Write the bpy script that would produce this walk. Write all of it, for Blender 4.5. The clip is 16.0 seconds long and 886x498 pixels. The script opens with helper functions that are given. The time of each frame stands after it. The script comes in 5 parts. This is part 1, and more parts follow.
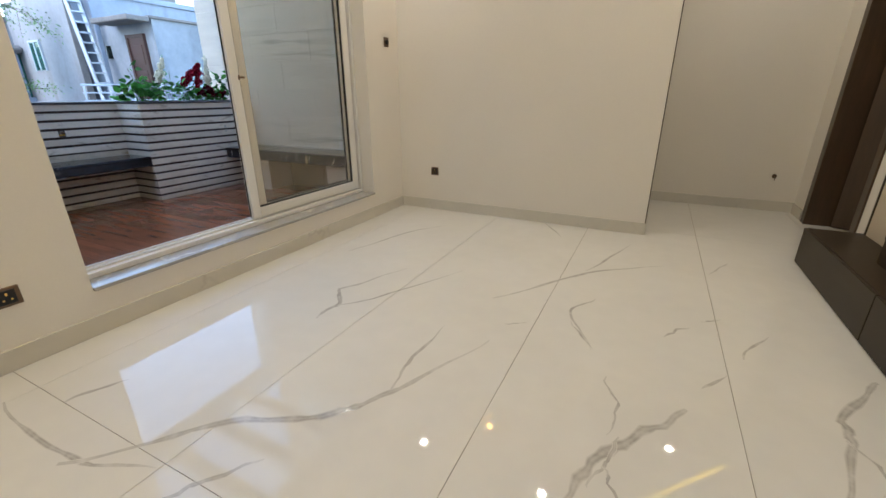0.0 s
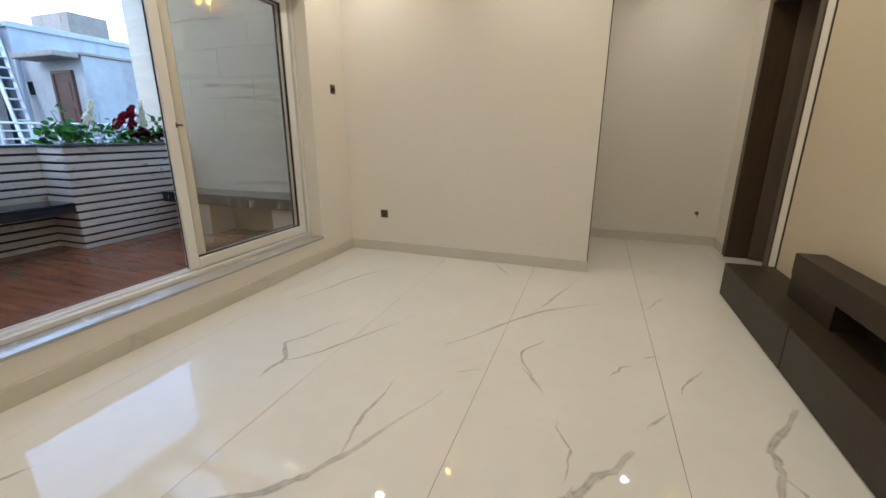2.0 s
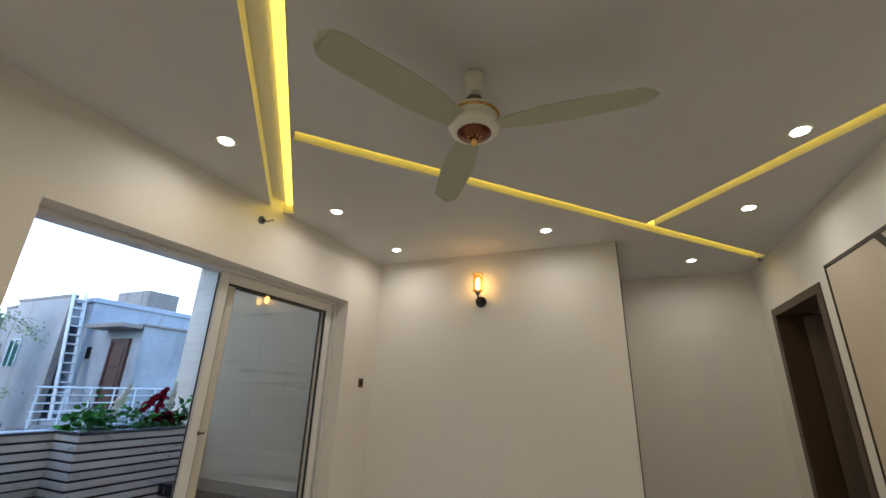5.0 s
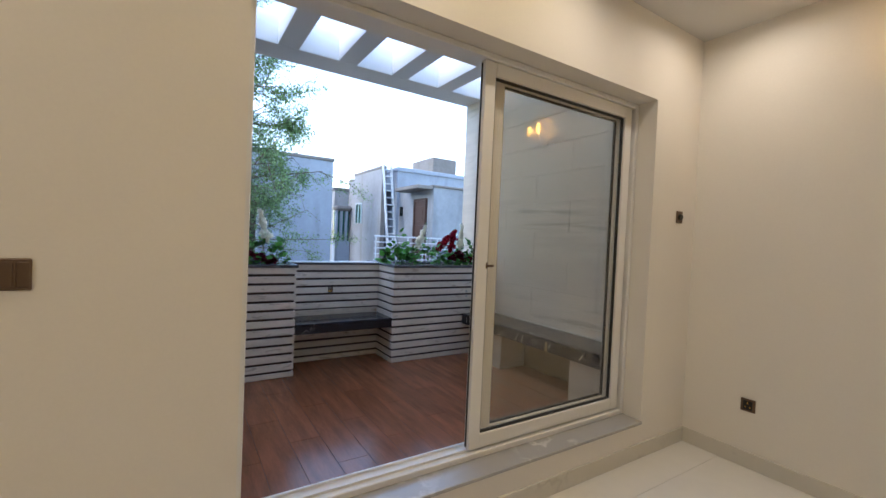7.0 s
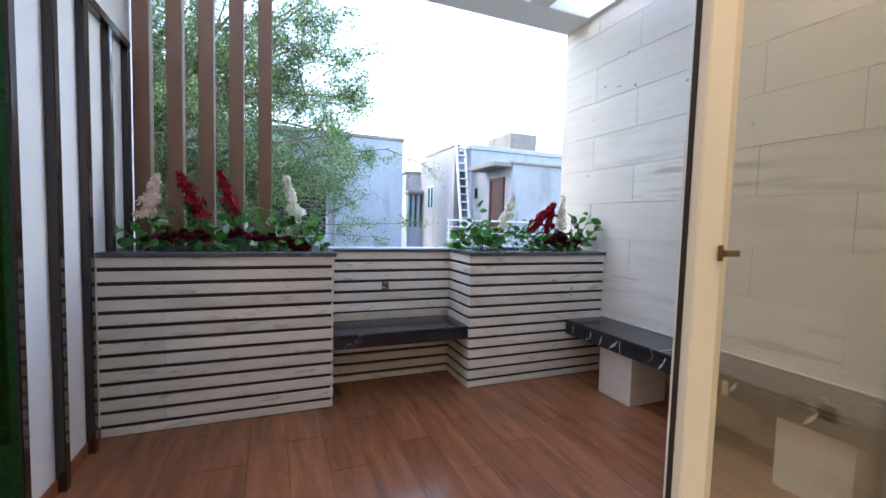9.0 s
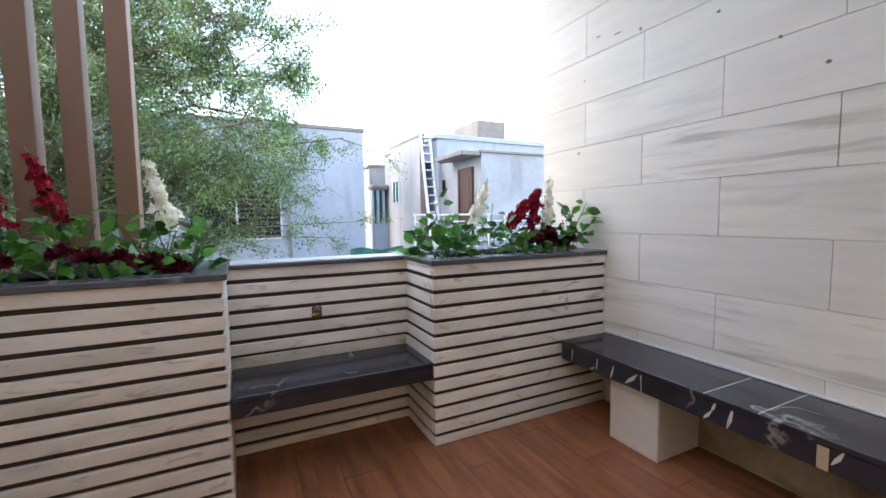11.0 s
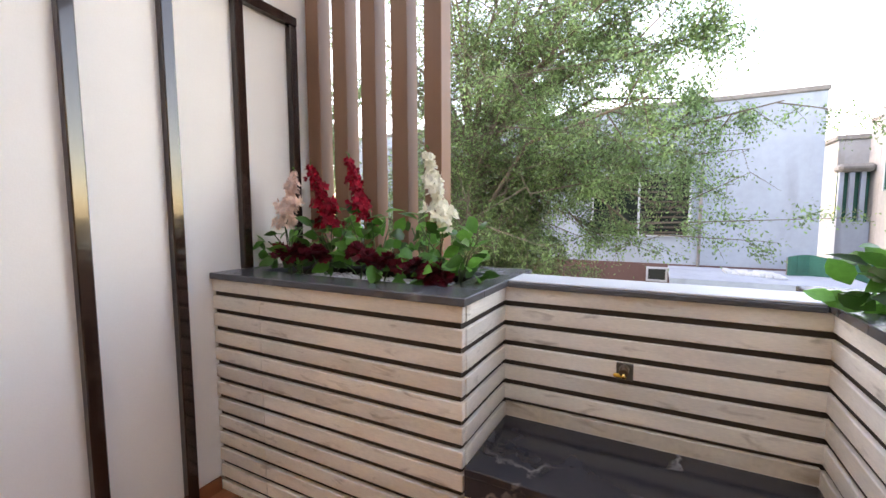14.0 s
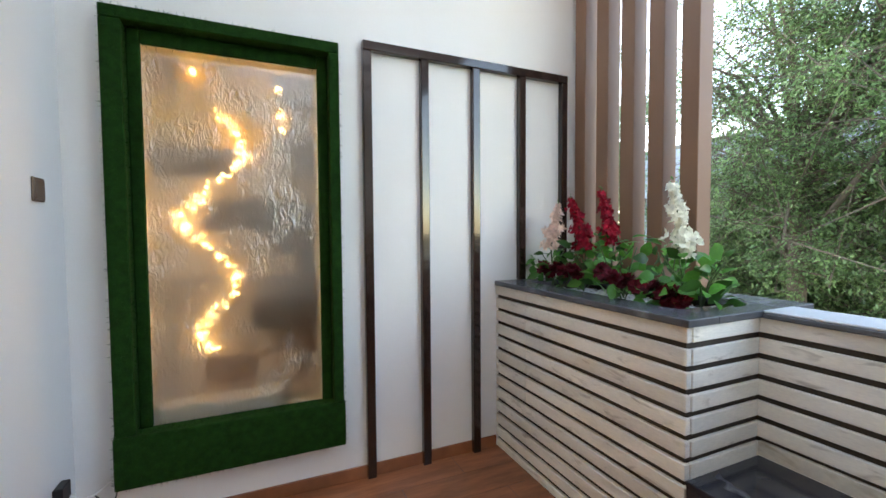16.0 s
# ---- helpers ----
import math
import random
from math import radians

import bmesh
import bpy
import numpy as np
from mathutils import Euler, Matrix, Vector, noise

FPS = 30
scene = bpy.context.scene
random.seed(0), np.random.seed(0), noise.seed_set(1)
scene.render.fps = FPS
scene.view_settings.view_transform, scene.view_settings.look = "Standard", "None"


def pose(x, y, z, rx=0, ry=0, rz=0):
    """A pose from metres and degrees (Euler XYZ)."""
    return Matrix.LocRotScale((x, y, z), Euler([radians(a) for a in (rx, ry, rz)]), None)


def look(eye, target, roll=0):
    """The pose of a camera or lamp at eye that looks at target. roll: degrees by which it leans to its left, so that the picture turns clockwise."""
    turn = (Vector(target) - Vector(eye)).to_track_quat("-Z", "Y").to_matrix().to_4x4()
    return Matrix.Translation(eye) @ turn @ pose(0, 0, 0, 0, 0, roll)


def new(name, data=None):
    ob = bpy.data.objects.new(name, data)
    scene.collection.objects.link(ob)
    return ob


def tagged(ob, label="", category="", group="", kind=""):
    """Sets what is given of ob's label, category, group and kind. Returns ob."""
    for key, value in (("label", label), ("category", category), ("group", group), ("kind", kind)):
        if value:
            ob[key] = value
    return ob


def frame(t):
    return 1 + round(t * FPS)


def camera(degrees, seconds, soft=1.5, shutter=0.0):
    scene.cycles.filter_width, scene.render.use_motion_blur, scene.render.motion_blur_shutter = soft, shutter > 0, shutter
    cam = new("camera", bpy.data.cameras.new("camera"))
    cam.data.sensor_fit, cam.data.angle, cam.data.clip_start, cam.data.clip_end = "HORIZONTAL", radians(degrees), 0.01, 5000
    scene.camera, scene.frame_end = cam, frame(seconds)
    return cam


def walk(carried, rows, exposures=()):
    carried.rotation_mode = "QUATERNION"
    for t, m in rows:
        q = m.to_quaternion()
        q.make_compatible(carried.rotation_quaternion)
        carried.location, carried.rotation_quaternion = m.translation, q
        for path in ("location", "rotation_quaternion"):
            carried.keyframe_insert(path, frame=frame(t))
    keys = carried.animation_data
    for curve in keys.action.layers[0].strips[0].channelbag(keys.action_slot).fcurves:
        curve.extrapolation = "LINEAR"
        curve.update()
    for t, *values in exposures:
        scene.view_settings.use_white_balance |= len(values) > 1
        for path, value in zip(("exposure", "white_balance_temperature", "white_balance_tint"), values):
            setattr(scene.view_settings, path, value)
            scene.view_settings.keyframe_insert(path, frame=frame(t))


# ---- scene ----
cam = camera(94.0, 16.0)
PATH = [
    (0, (0.355, 0.393, 1.184), (-0.483, 2.069, 0.485), -0.2),
    (0.5, (0.37, 0.405, 1.164), (-0.355, 2.093, 0.372), -0.1),
    (1, (0.36, 0.408, 1.154), (-0.291, 2.109, 0.328), 0.1),
    (1.5, (0.364, 0.406, 1.157), (-0.27, 2.135, 0.376), 0.0),
    (2, (0.364, 0.417, 1.263), (-0.284, 2.229, 0.719), 0.2),
    (2.3, (0.377, 0.415, 1.399), (-0.28, 2.281, 1.103), 0.5),
    (2.5, (0.388, 0.405, 1.423), (-0.265, 2.292, 1.308), 0.6),
    (3, (0.408, 0.389, 1.535), (-0.202, 2.265, 1.862), 0.9),
    (3.2, (0.424, 0.388, 1.565), (-0.166, 2.235, 2.056), 1.1),
    (5.3, (0.286, 0.431, 1.607), (-0.549, 2.128, 2.259), 1.6),
    (5.5, (0.214, 0.518, 1.574), (-0.771, 2.18, 2.09), 2.1),
    (6, (0.01, 0.763, 1.534), (-1.324, 2.241, 1.727), 2.5),
    (6.5, (-0.249, 0.956, 1.462), (-1.8, 2.218, 1.48), 2.2),
    (7, (-0.522, 1.122, 1.435), (-2.209, 2.194, 1.387), 2.5),
    (7.5, (-0.818, 1.314, 1.415), (-2.596, 2.226, 1.329), 2.4),
    (8, (-1.131, 1.442, 1.37), (-2.959, 2.248, 1.262), 2.3),
    (8.5, (-1.444, 1.53, 1.355), (-3.291, 2.287, 1.235), 2.0),
    (9, (-1.711, 1.678, 1.347), (-3.558, 2.434, 1.222), 1.6),
    (9.5, (-1.962, 1.813, 1.346), (-3.788, 2.619, 1.218), 1.3),
    (9.7, (-2.04, 1.856, 1.346), (-3.853, 2.689, 1.218), 1.0),
    (11.8, (-2.762, 2.222, 1.385), (-4.553, 3.094, 1.21), -1.2),
    (12, (-2.831, 2.236, 1.387), (-4.672, 2.997, 1.219), -0.8),
    (12.5, (-2.93, 2.336, 1.387), (-4.891, 2.687, 1.213), -0.4),
    (13, (-3.015, 2.493, 1.391), (-5.006, 2.394, 1.223), -0.5),
    (13.5, (-3.186, 2.566, 1.375), (-5.108, 2.035, 1.211), -0.1),
    (14, (-3.347, 2.6, 1.399), (-5.11, 1.671, 1.23), -0.2),
    (14.5, (-3.43, 2.652, 1.402), (-4.965, 1.379, 1.25), -0.2),
    (15, (-3.452, 2.772, 1.414), (-4.719, 1.23, 1.279), -0.3),
    (15.5, (-3.347, 2.88, 1.409), (-4.352, 1.155, 1.295), -0.3),
    (16, (-3.185, 3.013, 1.441), (-3.982, 1.18, 1.359), -0.4),
]
EXPOSURES = [(0, 2.92, 6100, 10), (1.5, 2.95, 5900, 9), (2.3, 2.92, 6200, 10), (3.0, 2.60, 6300, 9), (5.5, 2.36, 5800, 10), (6.0, 2.38, 6000, 10),
             (6.5, 2.42, 6700, 13), (7.0, 2.55, 6400, 14), (8.0, 2.82, 5900, 11), (9.0, 3.2, 7100, 17), (9.5, 3.36, 7900, 19), (12.0, 3.28, 8000, 18),
             (12.5, 3.34, 8300, 20), (13.0, 3.48, 9100, 24), (13.5, 3.5, 9500, 25), (14.5, 3.55, 9900, 22), (15.5, 3.46, 8000, 11), (16.0, 3.48, 8300, 12)]
walk(cam, [(t, look(eye, target, roll)) for t, eye, target, roll in PATH], EXPOSURES)

# ---- light ----
world = bpy.data.worlds.new("sky")
scene.world = world
world.use_nodes = True
wn = world.node_tree.nodes
sky = wn.new("ShaderNodeTexSky")
sky.sky_type = "NISHITA"
sky.sun_disc = False
sky.sun_elevation = radians(34)
sky.sun_rotation = radians(176)
sky.air_density, sky.dust_density, sky.ozone_density = 1.0, 0.5, 1.0
wn["Background"].inputs["Strength"].default_value = 0.15
world.node_tree.links.new(sky.outputs[0], wn["Background"].inputs["Color"])


def lamp(name, kind, m, energy, colour, **props):
    data = bpy.data.lights.new(name, kind)
    data.energy, data.color = energy, colour
    if kind == "AREA":
        data.shape = "DISK"
    for k, v in props.items():
        if k == "size":
            data.size = v
        elif k == "angle":
            data.angle = v
        elif k == "spread":
            data.spread = v
        elif k == "radius":
            data.shadow_soft_size = v
    ob = new(name, data)
    ob.matrix_world = m
    return ob


lamp("sun", "SUN", look((0, 0, 10), (-0.6, 8.5, 4.2)), 0.05, (1.0, 0.90, 0.76), angle=radians(10))
DOWNLIGHTS = [(-1.69, 1.84), (-1.69, 2.91), (-1.69, 3.92), (-0.17, 3.86), (1.10, 5.18),
              (1.32, 3.88), (1.33, 2.86), (-0.17, 0.25), (1.33, 1.5), (-1.69, 0.25),
              # this row is added out of view, to fill the north wall evenly
              (1.33, 0.25), (-1.69, -1.1), (-0.17, -1.1), (1.33, -1.1)]
WARM = (1.0, 0.885, 0.73)
for dx, dy in DOWNLIGHTS:
    lamp("downlight_lamp", "AREA", pose(dx, dy, 2.955), 0.57, WARM, size=0.09, spread=radians(168))
lamp("sconce_lamp", "POINT", pose(-0.93, 4.24, 2.63), 0.26, (1.0, 0.55, 0.2), radius=0.03)


# ---- materials ----
def material(name, colour, rough=0.5, metal=0.0, var=0.12, scale=6.0, fine=60.0, bump=0.1, coat=0.0, rand=0.0, stretch=(1, 1, 1), second=None, spec=0.5, island=0.0, through_light=0.0, stain=None):
    m = bpy.data.materials.new(name)
    m.use_nodes = True
    nt = m.node_tree
    b = nt.nodes["Principled BSDF"]
    geo = nt.nodes.new("ShaderNodeNewGeometry")
    mp = nt.nodes.new("ShaderNodeMapping")
    mp.inputs["Scale"].default_value = stretch
    nt.links.new(geo.outputs["Position"], mp.inputs["Vector"])
    n1, n2 = nt.nodes.new("ShaderNodeTexNoise"), nt.nodes.new("ShaderNodeTexNoise")
    n1.inputs["Scale"].default_value, n2.inputs["Scale"].default_value = scale, fine
    n1.inputs["Detail"].default_value, n2.inputs["Detail"].default_value = 5, 3
    for n in (n1, n2):
        nt.links.new(mp.outputs[0], n.inputs["Vector"])
    add = nt.nodes.new("ShaderNodeMath")
    add.operation = "ADD"
    nt.links.new(n1.outputs[0], add.inputs[0])
    half = nt.nodes.new("ShaderNodeMath")
    half.operation = "MULTIPLY"
    half.inputs[1].default_value = 0.5
    nt.links.new(n2.outputs[0], half.inputs[0])
    nt.links.new(half.outputs[0], add.inputs[1])
    ramp = nt.nodes.new("ShaderNodeMapRange")
    ramp.inputs[1].default_value, ramp.inputs[2].default_value = 0.45, 1.05
    nt.links.new(add.outputs[0], ramp.inputs[0])
    mix = nt.nodes.new("ShaderNodeMix")
    mix.data_type = "RGBA"
    lo = second or tuple(c * (1 - var) for c in colour)
    mix.inputs[6].default_value = (*lo, 1)
    mix.inputs[7].default_value = (*[min(1, c * (1 + var * 0.5)) for c in colour], 1)
    nt.links.new(ramp.outputs[0], mix.inputs[0])
    last = mix.outputs[2]
    if rand or island:
        src = nt.nodes.new("ShaderNodeObjectInfo").outputs["Random"] if rand else geo.outputs["Random Per Island"]
        amount = rand or island
        mr = nt.nodes.new("ShaderNodeMapRange")
        mr.inputs[3].default_value, mr.inputs[4].default_value = 1 - amount, 1 + amount
        nt.links.new(src, mr.inputs[0])
        hsv = nt.nodes.new("ShaderNodeHueSaturation")
        nt.links.new(mr.outputs[0], hsv.inputs["Value"])
        nt.links.new(last, hsv.inputs["Color"])
        last = hsv.outputs[0]
    if stain:
        s_scale, s_stretch, s_lo, s_hi, s_colour, s_amount, picky = stain
        sm = nt.nodes.new("ShaderNodeMapping")
        sm.inputs["Scale"].default_value = s_stretch
        nt.links.new(geo.outputs["Position"], sm.inputs["Vector"])
        sn = nt.nodes.new("ShaderNodeTexNoise")
        sn.inputs["Scale"].default_value, sn.inputs["Detail"].default_value, sn.inputs["Distortion"].default_value = s_scale, 6, 0.6
        nt.links.new(sm.outputs[0], sn.inputs["Vector"])
        sr = nt.nodes.new("ShaderNodeMapRange")
        sr.inputs[1].default_value, sr.inputs[2].default_value, sr.inputs[4].default_value = s_lo, s_hi, s_amount
        nt.links.new(sn.outputs[0], sr.inputs[0])
        fac = sr.outputs[0]
        if picky:
            oi = nt.nodes.new("ShaderNodeObjectInfo")
            pr = nt.nodes.new("ShaderNodeMapRange")
            pr.inputs[1].default_value, pr.inputs[2].default_value, pr.inputs[3].default_value = 0.72, 0.98, 0.03
            nt.links.new(oi.outputs["Random"], pr.inputs[0])
            pm = nt.nodes.new("ShaderNodeMath")
            pm.operation = "MULTIPLY"
            nt.links.new(fac, pm.inputs[0])
            nt.links.new(pr.outputs[0], pm.inputs[1])
            fac = pm.outputs[0]
        sx = nt.nodes.new("ShaderNodeMix")
        sx.data_type = "RGBA"
        nt.links.new(fac, sx.inputs[0])
        nt.links.new(last, sx.inputs[6])
        sx.inputs[7].default_value = (*s_colour, 1)
        last = sx.outputs[2]
    nt.links.new(last, b.inputs["Base Color"])
    rr = nt.nodes.new("ShaderNodeMapRange")
    rr.inputs[3].default_value, rr.inputs[4].default_value = max(0.02, rough * 0.85), min(1, rough * 1.15)
    nt.links.new(n1.outputs[0], rr.inputs[0])
    nt.links.new(rr.outputs[0], b.inputs["Roughness"])
    b.inputs["Metallic"].default_value = metal
    b.inputs["Coat Weight"].default_value = coat
    b.inputs["Specular IOR Level"].default_value = spec
    if bump:
        bp = nt.nodes.new("ShaderNodeBump")
        bp.inputs["Strength"].default_value, bp.inputs["Distance"].default_value = bump, 0.004
        nt.links.new(add.outputs[0], bp.inputs["Height"])
        nt.links.new(bp.outputs[0], b.inputs["Normal"])
    if through_light:
        tl, ms = nt.nodes.new("ShaderNodeBsdfTranslucent"), nt.nodes.new("ShaderNodeMixShader")
        ms.inputs[0].default_value = through_light
        nt.links.new(last, tl.inputs["Color"])
        nt.links.new(b.outputs[0], ms.inputs[1])
        nt.links.new(tl.outputs[0], ms.inputs[2])
        nt.links.new(ms.outputs[0], nt.nodes["Material Output"].inputs["Surface"])
    return m


def glow(name, colour, strength):
    m = bpy.data.materials.new(name)
    m.use_nodes = True
    b = m.node_tree.nodes["Principled BSDF"]
    b.inputs["Base Color"].default_value = (*colour, 1)
    b.inputs["Emission Color"].default_value = (*colour, 1)
    b.inputs["Emission Strength"].default_value = strength
    return m


def marble(name, base, vein, rough, vein_attr=False, vein_scale=1.1, width=0.012, cloud=0.06):
    """Polished stone: clouds, thin procedural veins, and for inlaid veins a mix by the attribute 'vein'."""
    m = material(name, base, rough, 0, cloud, 1.3, 9, 0.0)
    nt = m.node_tree
    b = nt.nodes["Principled BSDF"]
    old = b.inputs["Base Color"].links[0].from_socket
    geo = nt.nodes.new("ShaderNodeNewGeometry")
    warp = nt.nodes.new("ShaderNodeTexNoise")
    warp.inputs["Scale"].default_value, warp.inputs["Detail"].default_value = vein_scale, 6
    nt.links.new(geo.outputs["Position"], warp.inputs["Vector"])
    d = nt.nodes.new("ShaderNodeMath")
    d.operation = "SUBTRACT"
    d.inputs[1].default_value = 0.5
    nt.links.new(warp.outputs[0], d.inputs[0])
    a = nt.nodes.new("ShaderNodeMath")
    a.operation = "ABSOLUTE"
    nt.links.new(d.outputs[0], a.inputs[0])
    r = nt.nodes.new("ShaderNodeMapRange")
    r.inputs[1].default_value, r.inputs[2].default_value = 0, width
    r.inputs[3].default_value, r.inputs[4].default_value = 1, 0
    nt.links.new(a.outputs[0], r.inputs[0])
    thin = nt.nodes.new("ShaderNodeTexNoise")
    thin.inputs["Scale"].default_value = 1.7
    nt.links.new(geo.outputs["Position"], thin.inputs["Vector"])
    g = nt.nodes.new("ShaderNodeMapRange")
    g.inputs[1].default_value, g.inputs[2].default_value = (0.9, 1.0) if vein_attr else (0.5, 0.7)
    nt.links.new(thin.outputs[0], g.inputs[0])
    fac = nt.nodes.new("ShaderNodeMath")
    fac.operation = "MULTIPLY"
    nt.links.new(r.outputs[0], fac.inputs[0])
    nt.links.new(g.outputs[0], fac.inputs[1])
    out = fac.outputs[0]
    if vein_attr:
        at = nt.nodes.new("ShaderNodeAttribute")
        at.attribute_name = "vein"
        grain = nt.nodes.new("ShaderNodeTexNoise")
        grain.inputs["Scale"].default_value, grain.inputs["Detail"].default_value = 22, 4
        nt.links.new(geo.outputs["Position"], grain.inputs["Vector"])
        gr = nt.nodes.new("ShaderNodeMapRange")
        gr.inputs[1].default_value, gr.inputs[2].default_value = 0.3, 0.6
        gr.inputs[3].default_value, gr.inputs[4].default_value = 0.45, 1.0
        nt.links.new(grain.outputs[0], gr.inputs[0])
        mu = nt.nodes.new("ShaderNodeMath")
        mu.operation = "MULTIPLY"
        nt.links.new(at.outputs["Fac"], mu.inputs[0])
        nt.links.new(gr.outputs[0], mu.inputs[1])
        mx = nt.nodes.new("ShaderNodeMath")
        mx.operation = "MAXIMUM"
        nt.links.new(mu.outputs[0], mx.inputs[0])
        nt.links.new(out, mx.inputs[1])
        out = mx.outputs[0]
    mix = nt.nodes.new("ShaderNodeMix")
    mix.data_type = "RGBA"
    nt.links.new(out, mix.inputs[0])
    nt.links.new(old, mix.inputs[6])
    mix.inputs[7].default_value = (*vein, 1)
    nt.links.new(mix.outputs[2], b.inputs["Base Color"])
    return m


M_PAINT = material("cream wall paint", (0.82, 0.78, 0.71), 0.6, 0, 0.035, 1.0, 90, 0.10)
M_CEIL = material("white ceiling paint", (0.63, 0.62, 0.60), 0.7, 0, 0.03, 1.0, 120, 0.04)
M_OUT = material("white exterior paint", (0.80, 0.79, 0.765), 0.65, 0, 0.05, 2.0, 180, 0.15)
M_TILE = marble("polished white marble tile", (0.79, 0.775, 0.735), (0.40, 0.38, 0.355), 0.022, True, 1.1, 0.0005)
M_GROUT = material("brown grout", (0.20, 0.14, 0.09), 0.9)
M_SKIRT = marble("pale marble skirting", (0.66, 0.63, 0.56), (0.46, 0.43, 0.39), 0.15, False, 2.2, 0.02)
M_SILL = marble("grey marble sill", (0.42, 0.41, 0.40), (0.75, 0.74, 0.72), 0.18, False, 3.5, 0.03)
M_PVC = material("white window profile", (0.80, 0.79, 0.76), 0.35, 0, 0.03, 3, 90, 0.02)
M_GASKET = material("black rubber gasket", (0.02, 0.02, 0.02), 0.6)
M_BROWN = material("dark brown laminate", (0.040, 0.028, 0.017), 0.45, 0, 0.25, 2, 50, 0.05, stretch=(1, 1, 6), spec=0.3)
M_DOOR = material("dark walnut door", (0.075, 0.045, 0.024), 0.4, 0, 0.35, 3, 40, 0.08, stretch=(6, 6, 0.6))
M_PANEL = material("beige panel", (0.62, 0.53, 0.40), 0.55, 0, 0.04, 2, 120, 0.05)
M_SLAT = material("cream stone strip", (0.83, 0.775, 0.685), 0.6, 0, 0.20, 3, 45, 0.3, rand=0.09, stretch=(1, 1, 4),
                  stain=(7, (1.0, 1.0, 3.5), 0.60, 0.76, (0.24, 0.17, 0.11), 0.65, False))
M_GAP = material("dark groove", (0.060, 0.047, 0.037), 0.9, 0, 0.3, 6, 40, 0.3)
M_CAP = marble("dark slate coping", (0.085, 0.088, 0.096), (0.24, 0.25, 0.26), 0.24, False, 3, 0.05, 0.35)
# pale colour stands in for sky sheen and a bright strip behind glass
M_PALESHINE = marble("pale painted shine", (0.62, 0.64, 0.66), (0.45, 0.46, 0.48), 0.25, False, 3, 0.02)
M_BLACK = marble("black marble", (0.030, 0.031, 0.038), (0.34, 0.34, 0.33), 0.15, False, 2.6, 0.016, 0.5)
M_WTILE = material("cream sandstone tile", (0.75, 0.70, 0.615), 0.40, 0, 0.10, 2.2, 30, 0.12, rand=0.05, stretch=(1.0, 1, 7),
                   stain=(1.5, (0.9, 1, 11), 0.50, 0.66, (0.40, 0.36, 0.30), 0.75, True))
M_PLANK = material("red brown wood plank tile", (0.31, 0.115, 0.054), 0.17, 0, 0.34, 2.4, 16, 0.10, rand=0.10, stretch=(1.0, 7, 1),
                   stain=(2.6, (0.7, 4.5, 1), 0.48, 0.72, (0.10, 0.036, 0.020), 0.45, False))
M_TILEGROUT = material("sandy tile grout", (0.60, 0.55, 0.48), 0.9, 0, 0.3, 5, 60, 0.3)
M_PLANKGROUT = material("brown plank grout", (0.11, 0.052, 0.034), 0.7, 0, 0.3, 5, 60, 0.2)
M_TANPLASTER = material("mottled tan plaster", (0.40, 0.31, 0.19), 0.85, 0, 0.3, 3, 30, 0.5, stain=(5.0, (1, 1, 1), 0.50, 0.66, (0.13, 0.10, 0.06), 0.75, False))
M_VEIN = material("white marble vein", (0.56, 0.55, 0.51), 0.35, 0, 0.2, 30, 120, 0.1)
M_FIN = material("brown painted metal fin", (0.235, 0.120, 0.068), 0.5, 0, 0.06, 3, 80, 0.03)
M_POST = material("dark brown gloss metal", (0.026, 0.012, 0.009), 0.13, 0, 0.15, 5, 60, 0.02, coat=0.3, spec=0.45)
M_GRASS = material("green artificial turf", (0.009, 0.040, 0.007), 0.95, 0, 0.5, 30, 200, 0.8, island=0.4, spec=0.1)
M_LEAF = material("green leaf", (0.075, 0.27, 0.045), 0.32, 0, 0.35, 14, 90, 0.1, rand=0.65, through_light=0.35)
M_STEM = material("green stem", (0.06, 0.11, 0.035), 0.6)
M_RED = material("crimson petal", (0.31, 0.007, 0.022), 0.6, 0, 0.3, 40, 150, 0.1, island=0.4, spec=0.15, through_light=0.2)
M_DRED = material("dark crimson petal", (0.11, 0.006, 0.015), 0.6, 0, 0.3, 40, 150, 0.1, island=0.45, spec=0.15)
M_PEACH = material("peach petal", (0.97, 0.76, 0.66), 0.6, 0, 0.1, 40, 150, 0.1, island=0.15, spec=0.15, through_light=0.4)
M_WHITE = material("ivory petal", (0.90, 0.87, 0.74), 0.6, 0, 0.06, 40, 150, 0.1, island=0.08, spec=0.15, through_light=0.4)
M_PEBBLE = material("white pebble", (0.55, 0.55, 0.53), 0.6, 0, 0.15, 20, 90, 0.2, island=0.2)
M_BARK = material("grey bark", (0.12, 0.095, 0.07), 0.9, 0, 0.4, 8, 40, 0.6)
M_FOLIAGE = material("tree leaf", (0.145, 0.245, 0.098), 0.42, 0, 0.3, 1.2, 8, 0.0, island=0.6, through_light=0.55)
# outdoor shade is put into the three render colours: darkened, cooled towards blue
M_HOUSE = material("weathered white render in blue shade", (0.275, 0.325, 0.39), 0.85, 0, 0.16, 0.9, 9, 0.3, stain=(1.6, (1, 1, 0.25), 0.56, 0.75, (0.13, 0.13, 0.14), 0.5, False))
M_HOUSEGREY = material("stained grey render in blue shade", (0.255, 0.285, 0.32), 0.85, 0, 0.25, 0.8, 7, 0.4, stain=(1.2, (1, 1, 0.3), 0.52, 0.72, (0.10, 0.10, 0.10), 0.6, False))
